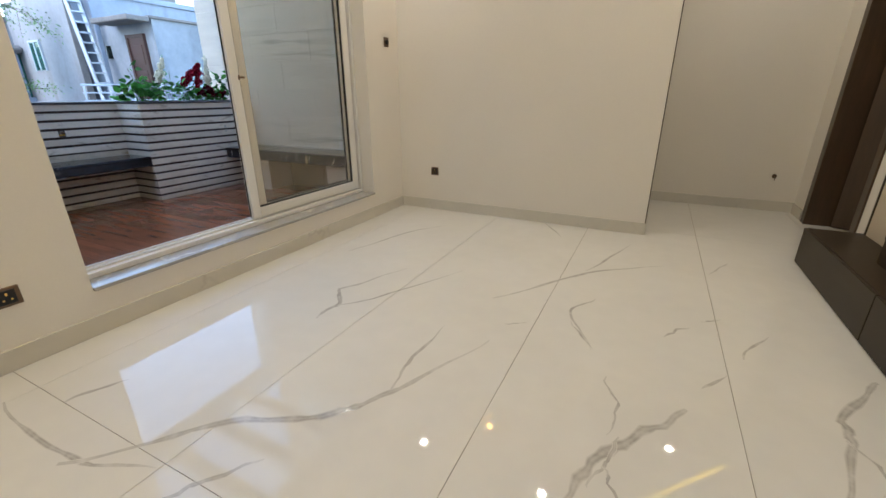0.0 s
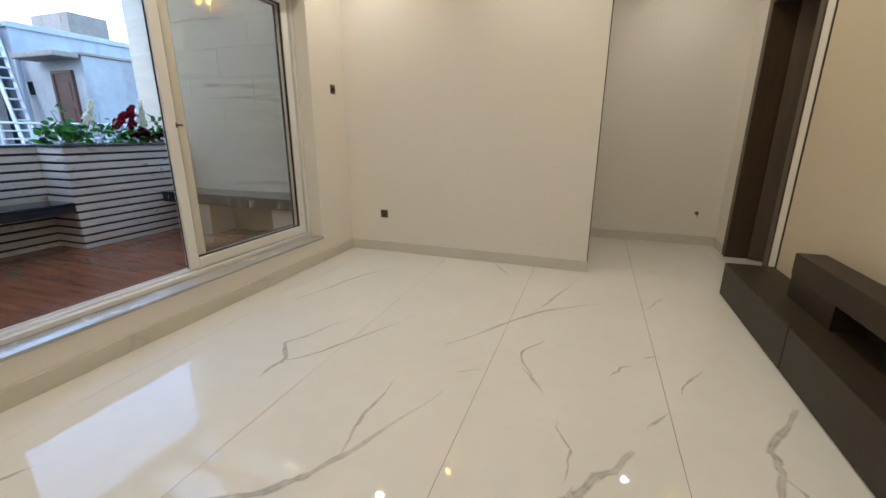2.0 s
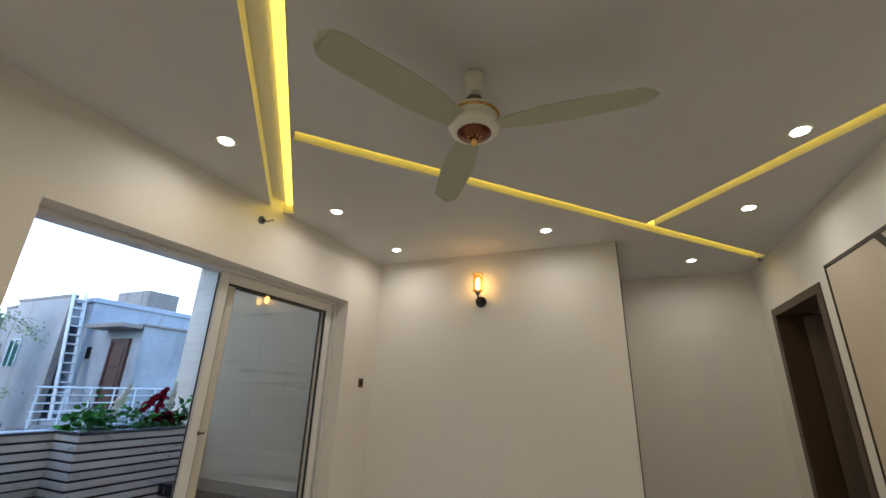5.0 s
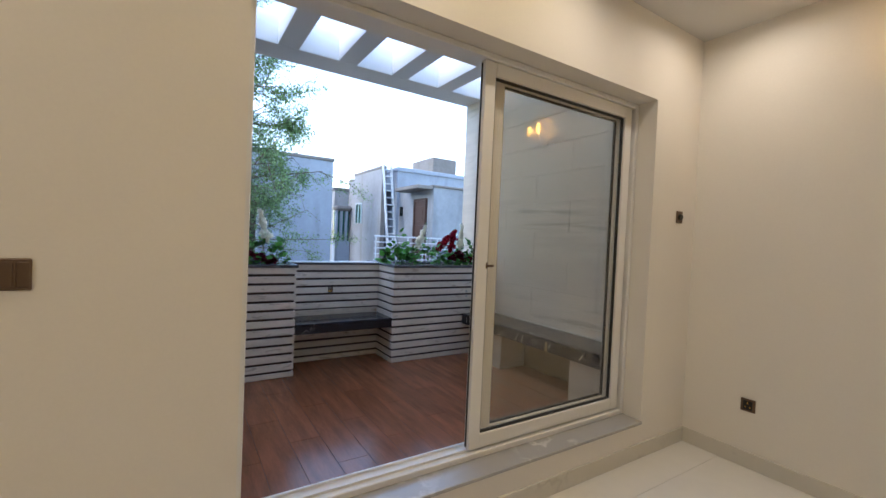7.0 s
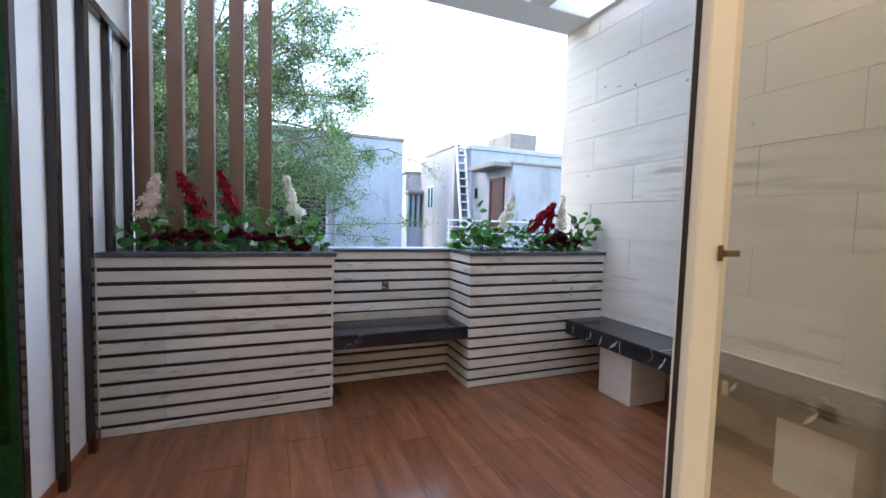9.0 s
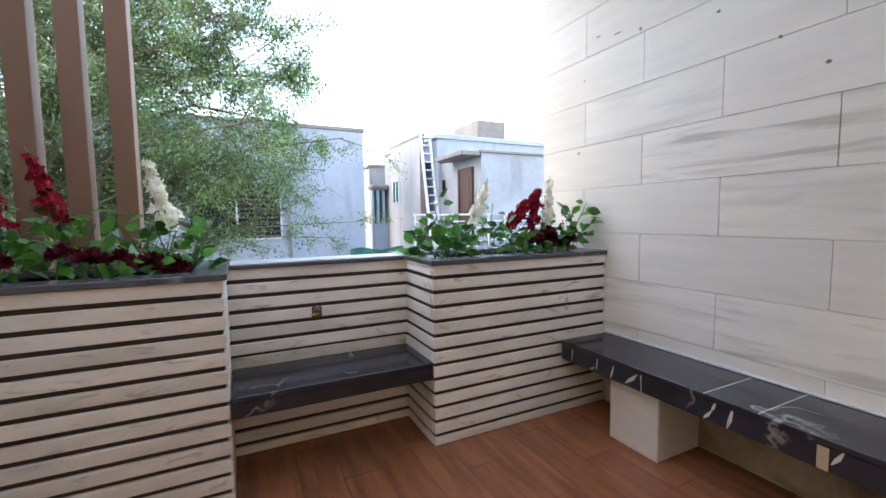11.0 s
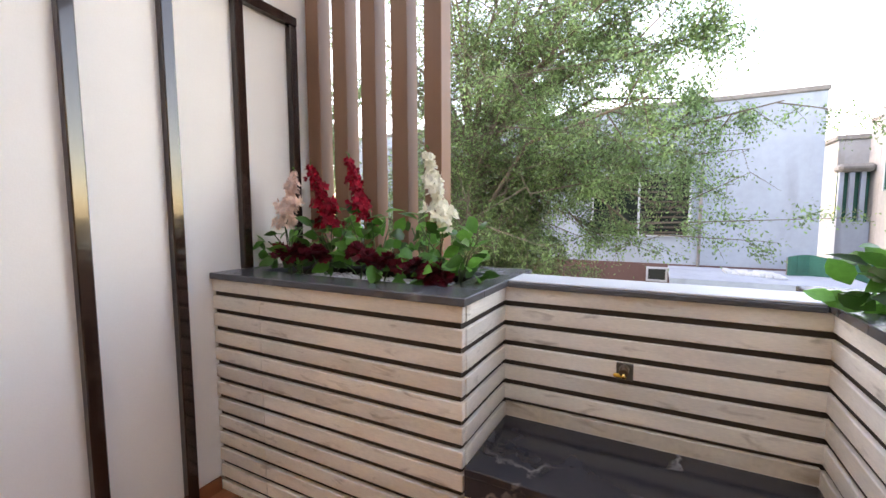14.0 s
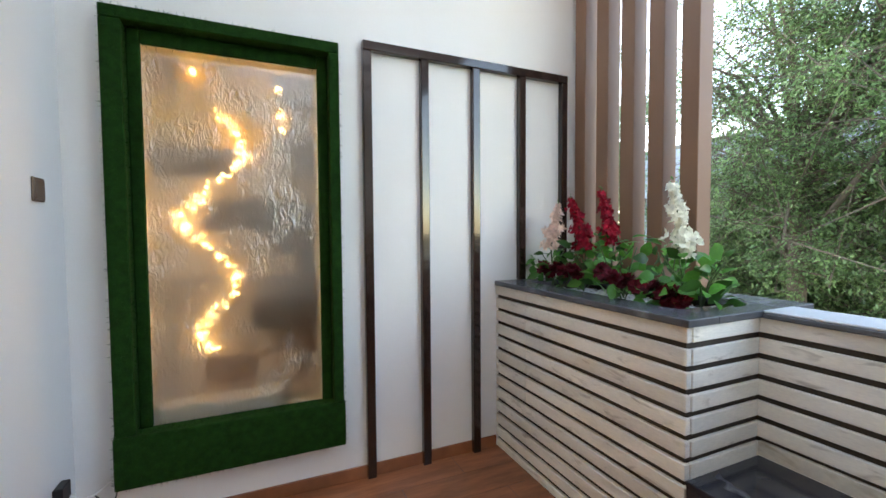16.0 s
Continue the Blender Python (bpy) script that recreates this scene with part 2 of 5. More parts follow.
M_HOUSECREAM = material("cream render in grey shade", (0.28, 0.285, 0.295), 0.85, 0, 0.2, 1.0, 9, 0.3, stain=(1.5, (1, 1, 0.25), 0.54, 0.72, (0.18, 0.16, 0.14), 0.5, False))
M_CONC = material("bare concrete", (0.19, 0.18, 0.17), 0.9, 0, 0.3, 1.5, 12, 0.4)
M_MAROON = material("maroon painted wall", (0.115, 0.06, 0.055), 0.8, 0, 0.2, 1.5, 14, 0.2)
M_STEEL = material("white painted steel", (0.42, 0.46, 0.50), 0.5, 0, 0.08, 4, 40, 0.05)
M_WOOD = material("red brown door", (0.048, 0.018, 0.012), 0.5, 0, 0.3, 4, 40, 0.1, stretch=(4, 4, 0.7))
M_DARK = material("dark window glass", (0.014, 0.020, 0.018), 0.12, 0, 0.2, 2, 10, 0.0)
M_TEALNET = material("green shade net", (0.01, 0.11, 0.08), 0.8, 0, 0.3, 4, 60, 0.3)
M_GROUND = material("dusty ground", (0.24, 0.21, 0.16), 0.95, 0, 0.3, 0.4, 6, 0.4)
M_FANWHITE = material("cream enamel", (0.80, 0.78, 0.66), 0.35, 0, 0.04, 4, 60, 0.02)
M_GOLD = material("brass", (0.75, 0.48, 0.16), 0.25, 1.0, 0.1, 10, 80, 0.02)
M_COPPER = material("brown copper", (0.20, 0.07, 0.035), 0.25, 0.8, 0.2, 8, 60, 0.02)
M_BLACKMETAL = material("black metal", (0.02, 0.02, 0.02), 0.4, 0.3)
M_BRONZE = material("bronze plate", (0.16, 0.105, 0.07), 0.35, 0.5, 0.1, 20, 120, 0.02)
M_YELLOWTAP = material("yellow plastic", (0.75, 0.42, 0.02), 0.4)
M_TAPPLATE = material("grey tap plate", (0.13, 0.12, 0.10), 0.5, 0.3)
M_COVE = material("cove paint", (0.80, 0.76, 0.62), 0.7, 0, 0.03, 3, 90, 0.03)
M_LED = glow("yellow led strip", (1.0, 0.70, 0.05), 0.65)
M_LAMP = glow("downlight diffuser", (1.0, 0.93, 0.82), 2.5)
M_BULB = glow("amber filament", (1.0, 0.64, 0.24), 5.0)
M_LEDWARM = glow("warm led bead", (1.0, 0.66, 0.26), 1.9)


def glass(name, tint, rough=0.0, gloss=0.03, ripple=0.0):
    m = bpy.data.materials.new(name)
    m.use_nodes = True
    nt = m.node_tree
    nt.nodes.remove(nt.nodes["Principled BSDF"])
    out = nt.nodes["Material Output"]
    tr, gl, mix = (nt.nodes.new(k) for k in ("ShaderNodeBsdfTransparent", "ShaderNodeBsdfGlossy", "ShaderNodeMixShader"))
    tr.inputs[0].default_value = (*tint, 1)
    gl.inputs["Roughness"].default_value = rough
    lw = nt.nodes.new("ShaderNodeLayerWeight")
    pw = nt.nodes.new("ShaderNodeMath")
    pw.operation, pw.inputs[1].default_value = "POWER", 5.0
    nt.links.new(lw.outputs["Facing"], pw.inputs[0])
    mr = nt.nodes.new("ShaderNodeMapRange")
    mr.inputs[3].default_value, mr.inputs[4].default_value = gloss, 0.45
    nt.links.new(pw.outputs[0], mr.inputs[0])
    nt.links.new(mr.outputs[0], mix.inputs[0])
    if ripple:
        geo = nt.nodes.new("ShaderNodeNewGeometry")
        mp = nt.nodes.new("ShaderNodeMapping")
        mp.inputs["Scale"].default_value = (44, 44, 20)
        n = nt.nodes.new("ShaderNodeTexNoise")
        n.inputs["Scale"].default_value, n.inputs["Detail"].default_value, n.inputs["Distortion"].default_value = 1.0, 4, 0.8
        bp = nt.nodes.new("ShaderNodeBump")
        bp.inputs["Strength"].default_value, bp.inputs["Distance"].default_value = ripple, 0.02
        nt.links.new(geo.outputs["Position"], mp.inputs["Vector"])
        nt.links.new(mp.outputs[0], n.inputs["Vector"])
        wet = nt.nodes.new("ShaderNodeTexNoise")
        wet.inputs["Scale"].default_value, wet.inputs["Detail"].default_value = 4.5, 3
        wr = nt.nodes.new("ShaderNodeMapRange")
        wr.inputs[1].default_value, wr.inputs[2].default_value = 0.46, 0.60
        wr.inputs[3].default_value, wr.inputs[4].default_value = ripple * 0.12, ripple
        nt.links.new(geo.outputs["Position"], wet.inputs["Vector"])
        nt.links.new(wet.outputs[0], wr.inputs[0])
        nt.links.new(wr.outputs[0], bp.inputs["Strength"])
        nt.links.new(n.outputs[0], bp.inputs["Height"])
        nt.links.new(bp.outputs[0], gl.inputs["Normal"])
        nt.nodes.remove(tr)
        tr = nt.nodes.new("ShaderNodeBsdfRefraction")
        tr.inputs["Color"].default_value = (*tint, 1)
        tr.inputs["IOR"].default_value, tr.inputs["Roughness"].default_value = 1.42, 0.32
        nt.links.new(bp.outputs[0], tr.inputs["Normal"])
    nt.links.new(tr.outputs[0], mix.inputs[1])
    nt.links.new(gl.outputs[0], mix.inputs[2])
    nt.links.new(mix.outputs[0], out.inputs["Surface"])
    return m


M_GLASS = glass("tinted door glass", (0.96, 0.94, 0.89), 0.0, 0.065)
M_AMBER = glass("amber shade glass", (1.0, 0.90, 0.66), 0.02, 0.06)
M_PLASTER = material("stained cream plaster", (0.66, 0.60, 0.50), 0.8, 0, 0.22, 4, 50, 0.4, stain=(6, (1, 1, 2.5), 0.52, 0.70, (0.28, 0.19, 0.10), 0.75, False))
M_RIPPLE = glass("rippled wet glass", (0.97, 0.95, 0.91), 0.08, 0.20, 0.75)
# block colours for the blurred view in the glass; gold is painted glow
M_AMBERBACK = material("taupe back block", (0.46, 0.40, 0.34), 0.5, 0, 0.25, 5, 30, 0.3, rand=0.2)
M_GOLDGLOWBACK = material("back block with painted golden glow", (0.82, 0.56, 0.12), 0.45, 0, 0.25, 4, 30, 0.3, rand=0.25)
M_DARKBACK = material("dark back block", (0.16, 0.135, 0.115), 0.5, 0, 0.3, 5, 30, 0.3, rand=0.4)
M_DARKGREEN = material("green tinted glass", (0.02, 0.09, 0.07), 0.15, 0, 0.2, 2, 10, 0.0)


# ---- builders ----
def box(bm, x0, x1, y0, y1, z0, z1, bevel=0.0):
    vs = [bm.verts.new((x, y, z)) for x in (x0, x1) for y in (y0, y1) for z in (z0, z1)]
    fs = [bm.faces.new([vs[i] for i in q]) for q in ((0, 1, 3, 2), (4, 6, 7, 5), (0, 4, 5, 1), (2, 3, 7, 6), (0, 2, 6, 4), (1, 5, 7, 3))]
    if bevel:
        es = list({e for f in fs for e in f.edges})
        bmesh.ops.bevel(bm, geom=es, offset=bevel, segments=1, affect="EDGES")
    return bm


def cyl(bm, p, q, r0, r1=None, n=16, caps=True):
    p, q = Vector(p), Vector(q)
    r1 = r0 if r1 is None else r1
    rot = (q - p).to_track_quat("Z", "Y").to_matrix()
    a = [bm.verts.new(p + rot @ Vector((r0 * math.cos(2 * math.pi * i / n), r0 * math.sin(2 * math.pi * i / n), 0))) for i in range(n)]
    b = [bm.verts.new(q + rot @ Vector((r1 * math.cos(2 * math.pi * i / n), r1 * math.sin(2 * math.pi * i / n), 0))) for i in range(n)]
    for i in range(n):
        f = bm.faces.new((a[i], a[(i + 1) % n], b[(i + 1) % n], b[i]))
        f.smooth = n > 8
    if caps:
        bm.faces.new(a[::-1])
        bm.faces.new(b)
    return bm


def lathe(bm, profile, n=24, centre=(0, 0)):
    rings = []
    for r, z in profile:
        rings.append([bm.verts.new((centre[0] + r * math.cos(2 * math.pi * i / n), centre[1] + r * math.sin(2 * math.pi * i / n), z)) for i in range(n)])
    for a, b in zip(rings, rings[1:]):
        for i in range(n):
            bm.faces.new((a[i], a[(i + 1) % n], b[(i + 1) % n], b[i])).smooth = True
    bm.faces.new(rings[0][::-1])
    bm.faces.new(rings[-1])
    return bm


def tube(bm, pts, r, n=6):
    """One unbroken tube through the points."""
    pts = [Vector(p) for p in pts]
    rings = []
    for i, p in enumerate(pts):
        d = (pts[min(len(pts) - 1, i + 1)] - pts[max(0, i - 1)])
        rot = d.to_track_quat("Z", "Y").to_matrix()
        rings.append([bm.verts.new(p + rot @ Vector((r * math.cos(2 * math.pi * k / n), r * math.sin(2 * math.pi * k / n), 0))) for k in range(n)])
    for a, b in zip(rings, rings[1:]):
        for k in range(n):
            bm.faces.new((a[k], a[(k + 1) % n], b[(k + 1) % n], b[k])).smooth = True
    bm.faces.new(rings[0][::-1])
    bm.faces.new(rings[-1])
    return bm


def mesh_of(name, bm, mat):
    bmesh.ops.recalc_face_normals(bm, faces=bm.faces)
    me = bpy.data.meshes.new(name)
    bm.to_mesh(me)
    bm.free()
    me.materials.append(mat)
    return me


def part(name, bm, mat, parent, label="", kind=""):
    ob = new(name, mesh_of(name, bm, mat))
    if parent:
        ob.parent = parent
        ob.matrix_parent_inverse = parent.matrix_world.inverted() if parent.type != "EMPTY" else Matrix.Translation(-Vector(parent.location))
    return tagged(ob, label=label, kind=kind)


def thing(name, at, label, category, group="", kind=""):
    ob = new(name)
    ob.location = at
    ob.empty_display_size = 0.1
    return tagged(ob, label, category, group, kind)


def struct(name, bm, mat, label, category):
    return tagged(new(name, mesh_of(name, bm, mat)), label, category, "", "structure")


def B(*a, **k):
    return box(bmesh.new(), *a, **k)


# ---- room shell ----
XW, XO, YF, XR, YB, ZC = -2.13, -2.40, 4.35, 1.77, -2.4, 2.97
OY0, OY1, OZ0, OZ1 = 1.31, 3.80, 0.255, 2.43
bm = B(XO, XW, YB, OY0, -0.2, 3.6)
box(bm, XO, XW, OY1, YF + 0.15, -0.2, 3.6)
box(bm, XO, XW, OY0, OY1, -0.2, OZ0 - 0.02)
box(bm, XO, XW, OY0, OY1, OZ1, 3.6)
wall_west = struct("wall_west", bm, M_PAINT, "cream painted wall with wide balcony door opening", "wall")
wall_north = struct("wall_north", B(XW, 0.39, YF, YF + 0.15, -0.2, ZC), M_PAINT, "cream painted wall with sconce and socket", "wall")
struct("wall_recess_side", B(0.24, 0.39, YF + 0.15, 5.85, -0.2, ZC), M_PAINT, "cream painted side wall of the recess", "wall")
struct("wall_recess_back", B(0.24, XR + 0.25, 5.85, 6.0, -0.2, ZC), M_PAINT, "cream painted back wall of the recess", "wall")
DY0, DY1, DZ = 4.33, 5.45, 2.44
bm = B(XR, XR + 0.25, YB, DY0, -0.2, ZC)
box(bm, XR, XR + 0.25, DY1, 5.85, -0.2, ZC)
box(bm, XR, XR + 0.25, DY0, DY1, DZ, ZC)
wall_east = struct("wall_east", bm, M_PAINT, "cream painted wall with a doorway", "wall")
struct("wall_south", B(XW, XR, YB - 0.15, YB, -0.2, ZC), M_PAINT, "plain cream painted wall", "wall")
bm = B(XR + 0.25, 3.6, 4.1, 4.2, -0.2, ZC)
box(bm, XR + 0.25, 3.6, 5.6, 5.7, -0.2, ZC)
box(bm, 3.6, 3.7, 4.1, 5.7, -0.2, ZC)
struct("wall_passage", bm, M_PAINT, "plain walls of the unlit passage", "wall")
struct("ceiling_passage", B(XR + 0.25, 3.7, 4.1, 5.7, ZC, ZC + 0.1), M_CEIL, "plain passage ceiling", "ceiling")

lower = struct("wall_lower_storey", B(XO, XR + 0.25, YB - 0.15, 6.0, -3.4, -0.201), M_OUT, "plain white lower storey wall", "wall")
struct("wall_lower_balcony", B(-5.35, XO - 0.002, 0.55, 4.62, -3.4, -0.301), M_OUT, "plain white wall below the balcony", "wall")

# floor: slab with grout, tiles laid on it
floor = struct("floor", B(XO, 3.7, YB - 0.15, 6.0, -0.2, -0.004), M_GROUT, "polished white marble tile floor with grey veins", "floor")


# ceiling with light grooves
def groove(p, q, w):
    """A straight slot in the ceiling from p to q, w wide: its four corners."""
    d = (Vector(q) - Vector(p)).normalized()
    n = Vector((-d.y, d.x)) * w / 2
    return [Vector(p) - n, Vector(q) - n, Vector(q) + n, Vector(p) + n]


GROOVES = [((-2.13, 2.77), (0.5, -0.27), 0.17), ((-1.27, 1.94), (1.72, 5.26), 0.10), ((0.66, 4.02), (1.715, 2.69), 0.10)]
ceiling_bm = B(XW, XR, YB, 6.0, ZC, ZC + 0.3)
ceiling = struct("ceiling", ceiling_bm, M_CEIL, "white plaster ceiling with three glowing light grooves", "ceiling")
cutter_bm = bmesh.new()
for i, (p, q, w) in enumerate(GROOVES):
    c = groove(p, q, w)
    lo = [cutter_bm.verts.new((v.x, v.y, ZC - 0.05 - i * 0.003)) for v in c]
    hi = [cutter_bm.verts.new((v.x, v.y, ZC + 0.09 + i * 0.004)) for v in c]
    cutter_bm.faces.new(lo[::-1])
    cutter_bm.faces.new(hi)
    for k in range(4):
        cutter_bm.faces.new((lo[k], lo[(k + 1) % 4], hi[(k + 1) % 4], hi[k]))
cutter = new("groove_cutter", mesh_of("groove_cutter", cutter_bm, M_COVE))
mod = ceiling.modifiers.new("grooves", "BOOLEAN")
mod.operation, mod.object, mod.solver, mod.use_self = "DIFFERENCE", cutter, "EXACT", True
dg = bpy.context.evaluated_depsgraph_get()
cut = bpy.data.meshes.new_from_object(ceiling.evaluated_get(dg))
ceiling.modifiers.clear()
ceiling.data = cut
bpy.data.objects.remove(cutter)
for i, (p, q, w) in enumerate(GROOVES):
    t = thing("light_strip", (*((Vector(p) + Vector(q)) / 2), ZC + 0.08), "yellow glowing led strip in a ceiling groove", "light strip", "ceiling light strips")
    d = (Vector(q) - Vector(p)).normalized()
    off = Vector((-d.y, d.x)) * w * 0.27
    c = groove(Vector(p) + off, Vector(q) + off, w * 0.30)
    bm = bmesh.new()
    lo = [bm.verts.new((v.x, v.y, ZC + 0.07 + i * 0.002)) for v in c]
    hi = [bm.verts.new((v.x, v.y, ZC + 0.082 + i * 0.002)) for v in c]
    bm.faces.new(lo[::-1])
    bm.faces.new(hi)
    for k in range(4):
        bm.faces.new((lo[k], lo[(k + 1) % 4], hi[(k + 1) % 4], hi[k]))
    part("led_tape", bm, M_LED, t)

# skirting
for nm, args in (("baseboard_west", (XW, XW + 0.012, YB, YF - 0.012)), ("baseboard_north", (XW, 0.39, YF - 0.012, YF)),
                 ("baseboard_recess_side", (0.39, 0.402, YF, 5.838)), ("baseboard_recess", (0.39, XR, 5.838, 5.85)),
                 ("baseboard_east", (XR - 0.012, XR, DY1 + 0.07, 5.838)), ("baseboard_south", (XW + 0.012, XR, YB, YB + 0.012))):
    struct(nm, B(*args, 0.0, 0.105, bevel=0.002), M_SKIRT, "grey marble skirting", "skirting")

# ---- balcony shell ----
ZB, YS, YT, XE = 0.075, 0.765, 4.37, -5.18
balcony_floor = struct("balcony_floor", B(-5.35, XO, 0.6, 4.6, -0.3, ZB - 0.003), M_PLANKGROUT, "red-brown wood-look plank tile balcony floor", "floor")
WX0, WX1, WZ0, WZ1 = -3.46, -2.69, 0.52, 2.29
bm = B(-5.35, WX0, 0.55, YS, -0.3, 3.6)
box(bm, WX1, XO, 0.55, YS, -0.3, 3.6)
box(bm, WX0, WX1, 0.55, YS, -0.3, WZ0)
box(bm, WX0, WX1, 0.55, YS, WZ1, 3.6)
wall_side = struct("wall_balcony_side", bm, M_OUT, "white painted balcony side wall", "wall")
wall_tiled = struct("wall_balcony_tiled", B(XE, XO, YT + 0.012, YT + 0.25, -0.3, 3.6), M_TILEGROUT, "cream sandstone tiled balcony wall", "wall")
struct("wall_west_outer", B(XO - 0.012, XO, YS, OY0 - 0.003, ZB, 3.25), M_OUT, "white painted outer wall beside the balcony door", "wall")
struct("wall_west_outer_top", B(XO - 0.012, XO, OY0 - 0.003, YT + 0.01, OZ1 + 0.003, 3.25), M_OUT, "white painted outer wall over the balcony door", "wall")
struct("wall_west_outer_low", B(XO - 0.012, XO, OY0 - 0.003, YT + 0.01, ZB, OZ0 - 0.025), M_OUT, "white painted threshold wall", "wall")
struct("wall_west_outer_end", B(XO - 0.012, XO, OY1 + 0.003, YT + 0.01, OZ0 - 0.025, OZ1 + 0.003), M_OUT, "white painted outer wall by the tiled wall", "wall")

ZP = 3.25
SLOTS = [(0.86, 1.26), (1.46, 1.87), (2.07, 2.47), (2.67, 3.08), (3.28, 3.69), (3.89, 4.33)]
pergola = thing("pergola", (-3.8, 2.5, ZP), "white concrete pergola with open slots to the sky", "pergola", "", "structure")
part("front_beam", B(-5.20, -4.84, 0.55, YT + 0.25, ZP, ZP + 0.30, bevel=0.006), M_OUT, pergola)
part("back_beam", B(-2.75, XO - 0.013, 0.55, YT + 0.25, ZP, ZP + 0.30, bevel=0.006), M_OUT, pergola)
edges = [0.55] + [v for s in SLOTS for v in s] + [YT + 0.25]
for a, b in zip(edges[::2], edges[1::2]):
    part("rafter", B(-4.84, -2.75, a, b, ZP, ZP + 0.30, bevel=0.004), M_OUT, pergola)

# ---- balcony door ----
def frame_ring(bm, x0, x1, y0, y1, z0, z1, w):
    box(bm, x0, x1, y0, y0 + w, z0, z1, bevel=0.004)
    box(bm, x0, x1, y1 - w, y1, z0, z1, bevel=0.004)
    box(bm, x0, x1, y0 + w, y1 - w, z0, z0 + w, bevel=0.004)
    box(bm, x0, x1, y0 + w, y1 - w, z1 - w, z1, bevel=0.004)
    return bm


struct("window_sill", B(XO + 0.02, XW + 0.015, OY0 + 0.002, OY1 - 0.002, OZ0 - 0.02, OZ0, bevel=0.003), M_SILL, "grey veined marble door sill", "sill")
door = thing("sliding_door", (-2.3, 2.55, OZ0), "white profile sliding glass door, one half open", "sliding door", "", "structure")
bm = frame_ring(bmesh.new(), -2.398, -2.262, OY0 + 0.002, OY1 - 0.002, OZ0, OZ1 - 0.002, 0.032)
part("outer_frame", bm, M_PVC, door)
for rx in (-2.300, -2.365):
    part("track_rail", B(rx - 0.004, rx + 0.004, OY0 + 0.036, OY1 - 0.036, OZ0 + 0.033, OZ0 + 0.045), M_PVC, door)


def sash(name, x0, x1, y0, y1, label):
    s = part(name, frame_ring(bmesh.new(), x0, x1, y0, y1, OZ0 + 0.046, OZ1 - 0.036, 0.075), M_PVC, door, label)
    bm = frame_ring(bmesh.new(), x0 + 0.012, x1 - 0.012, y0 + 0.073, y1 - 0.073, OZ0 + 0.119, OZ1 - 0.109, 0.014)
    part("gasket", bm, M_GASKET, s)
    xm = (x0 + x1) / 2
    pane = part("pane", B(xm - 0.003, xm + 0.003, y0 + 0.08, y1 - 0.08, OZ0 + 0.125, OZ1 - 0.115), M_GLASS, s)
    pane.visible_shadow = False
    return s


s1 = sash("sliding_sash", -2.322, -2.278, 2.455, 3.745, "white sash slid open")
s2 = sash("fixed_sash", -2.388, -2.344, 2.575, 3.76, "white fixed sash")
part("pull_edge", B(-2.310, -2.300, 2.451, 2.456, OZ0 + 0.06, OZ1 - 0.05), M_GASKET, door)
bm = B(-2.2775, -2.270, 2.514, 2.524, 1.285, 1.318, bevel=0.002)
box(bm, -2.270, -2.258, 2.512, 2.556, 1.295, 1.308, bevel=0.002)
part("latch", bm, M_BRONZE, s1, "small bronze latch")

# ---- planters, low wall, benches ----
PX, LX, PXB = -4.525, -4.95, -5.26
ZT, PITCH, SH = 1.105, 0.082, 0.0585


def strip_rows():
    """Bottom and height of each strip, from the coping down to the floor."""
    for i in range(13):
        z = 1.048 - i * PITCH
        top = min(z + SH, ZT - 0.001)
        z = max(z, ZB + 0.003)
        yield z, top - z


def strips_x(parent, x, y0, y1):
    """Stone strips across a face that looks along +x."""
    for z, h in strip_rows():
        ob = new("stone_strip", mesh_of("stone_strip", B(0, 0.026, 0, y1 - y0, 0, h, bevel=0.0025), M_SLAT))
        ob.parent = parent
        ob.location = Vector((x + 0.002 * random.random(), y0, z)) - parent.location


def strips_y(parent, y, x0, x1, sign):
    for z, h in strip_rows():
        ob = new("stone_strip", mesh_of("stone_strip", B(0, x1 - x0, min(0, sign * 0.016), max(0, sign * 0.016), 0, h, bevel=0.0025), M_SLAT))
        ob.parent = parent
        ob.location = Vector((x0, y + sign * 0.002 * random.random(), z)) - parent.location


def pebble_bed(parent, x0, x1, y0, y1, z, n):
    rng = random.Random(int(y0 * 100))
    bm = B(x0, x1, y0, y1, z - 0.05, z)
    for i in range(n):
        m = pose(rng.uniform(x0 + 0.02, x1 - 0.02), rng.uniform(y0 + 0.02, y1 - 0.02), z + 0.004, rng.uniform(0, 60), rng.uniform(0, 60), rng.uniform(0, 360)) @ Matrix.Diagonal((1, 0.75, 0.55, 1))
        bmesh.ops.create_icosphere(bm, subdivisions=1, radius=rng.uniform(0.012, 0.022), matrix=m)
    return part("pebble_bed", bm, M_PEBBLE, parent, "bed of white pebbles", "stuff")


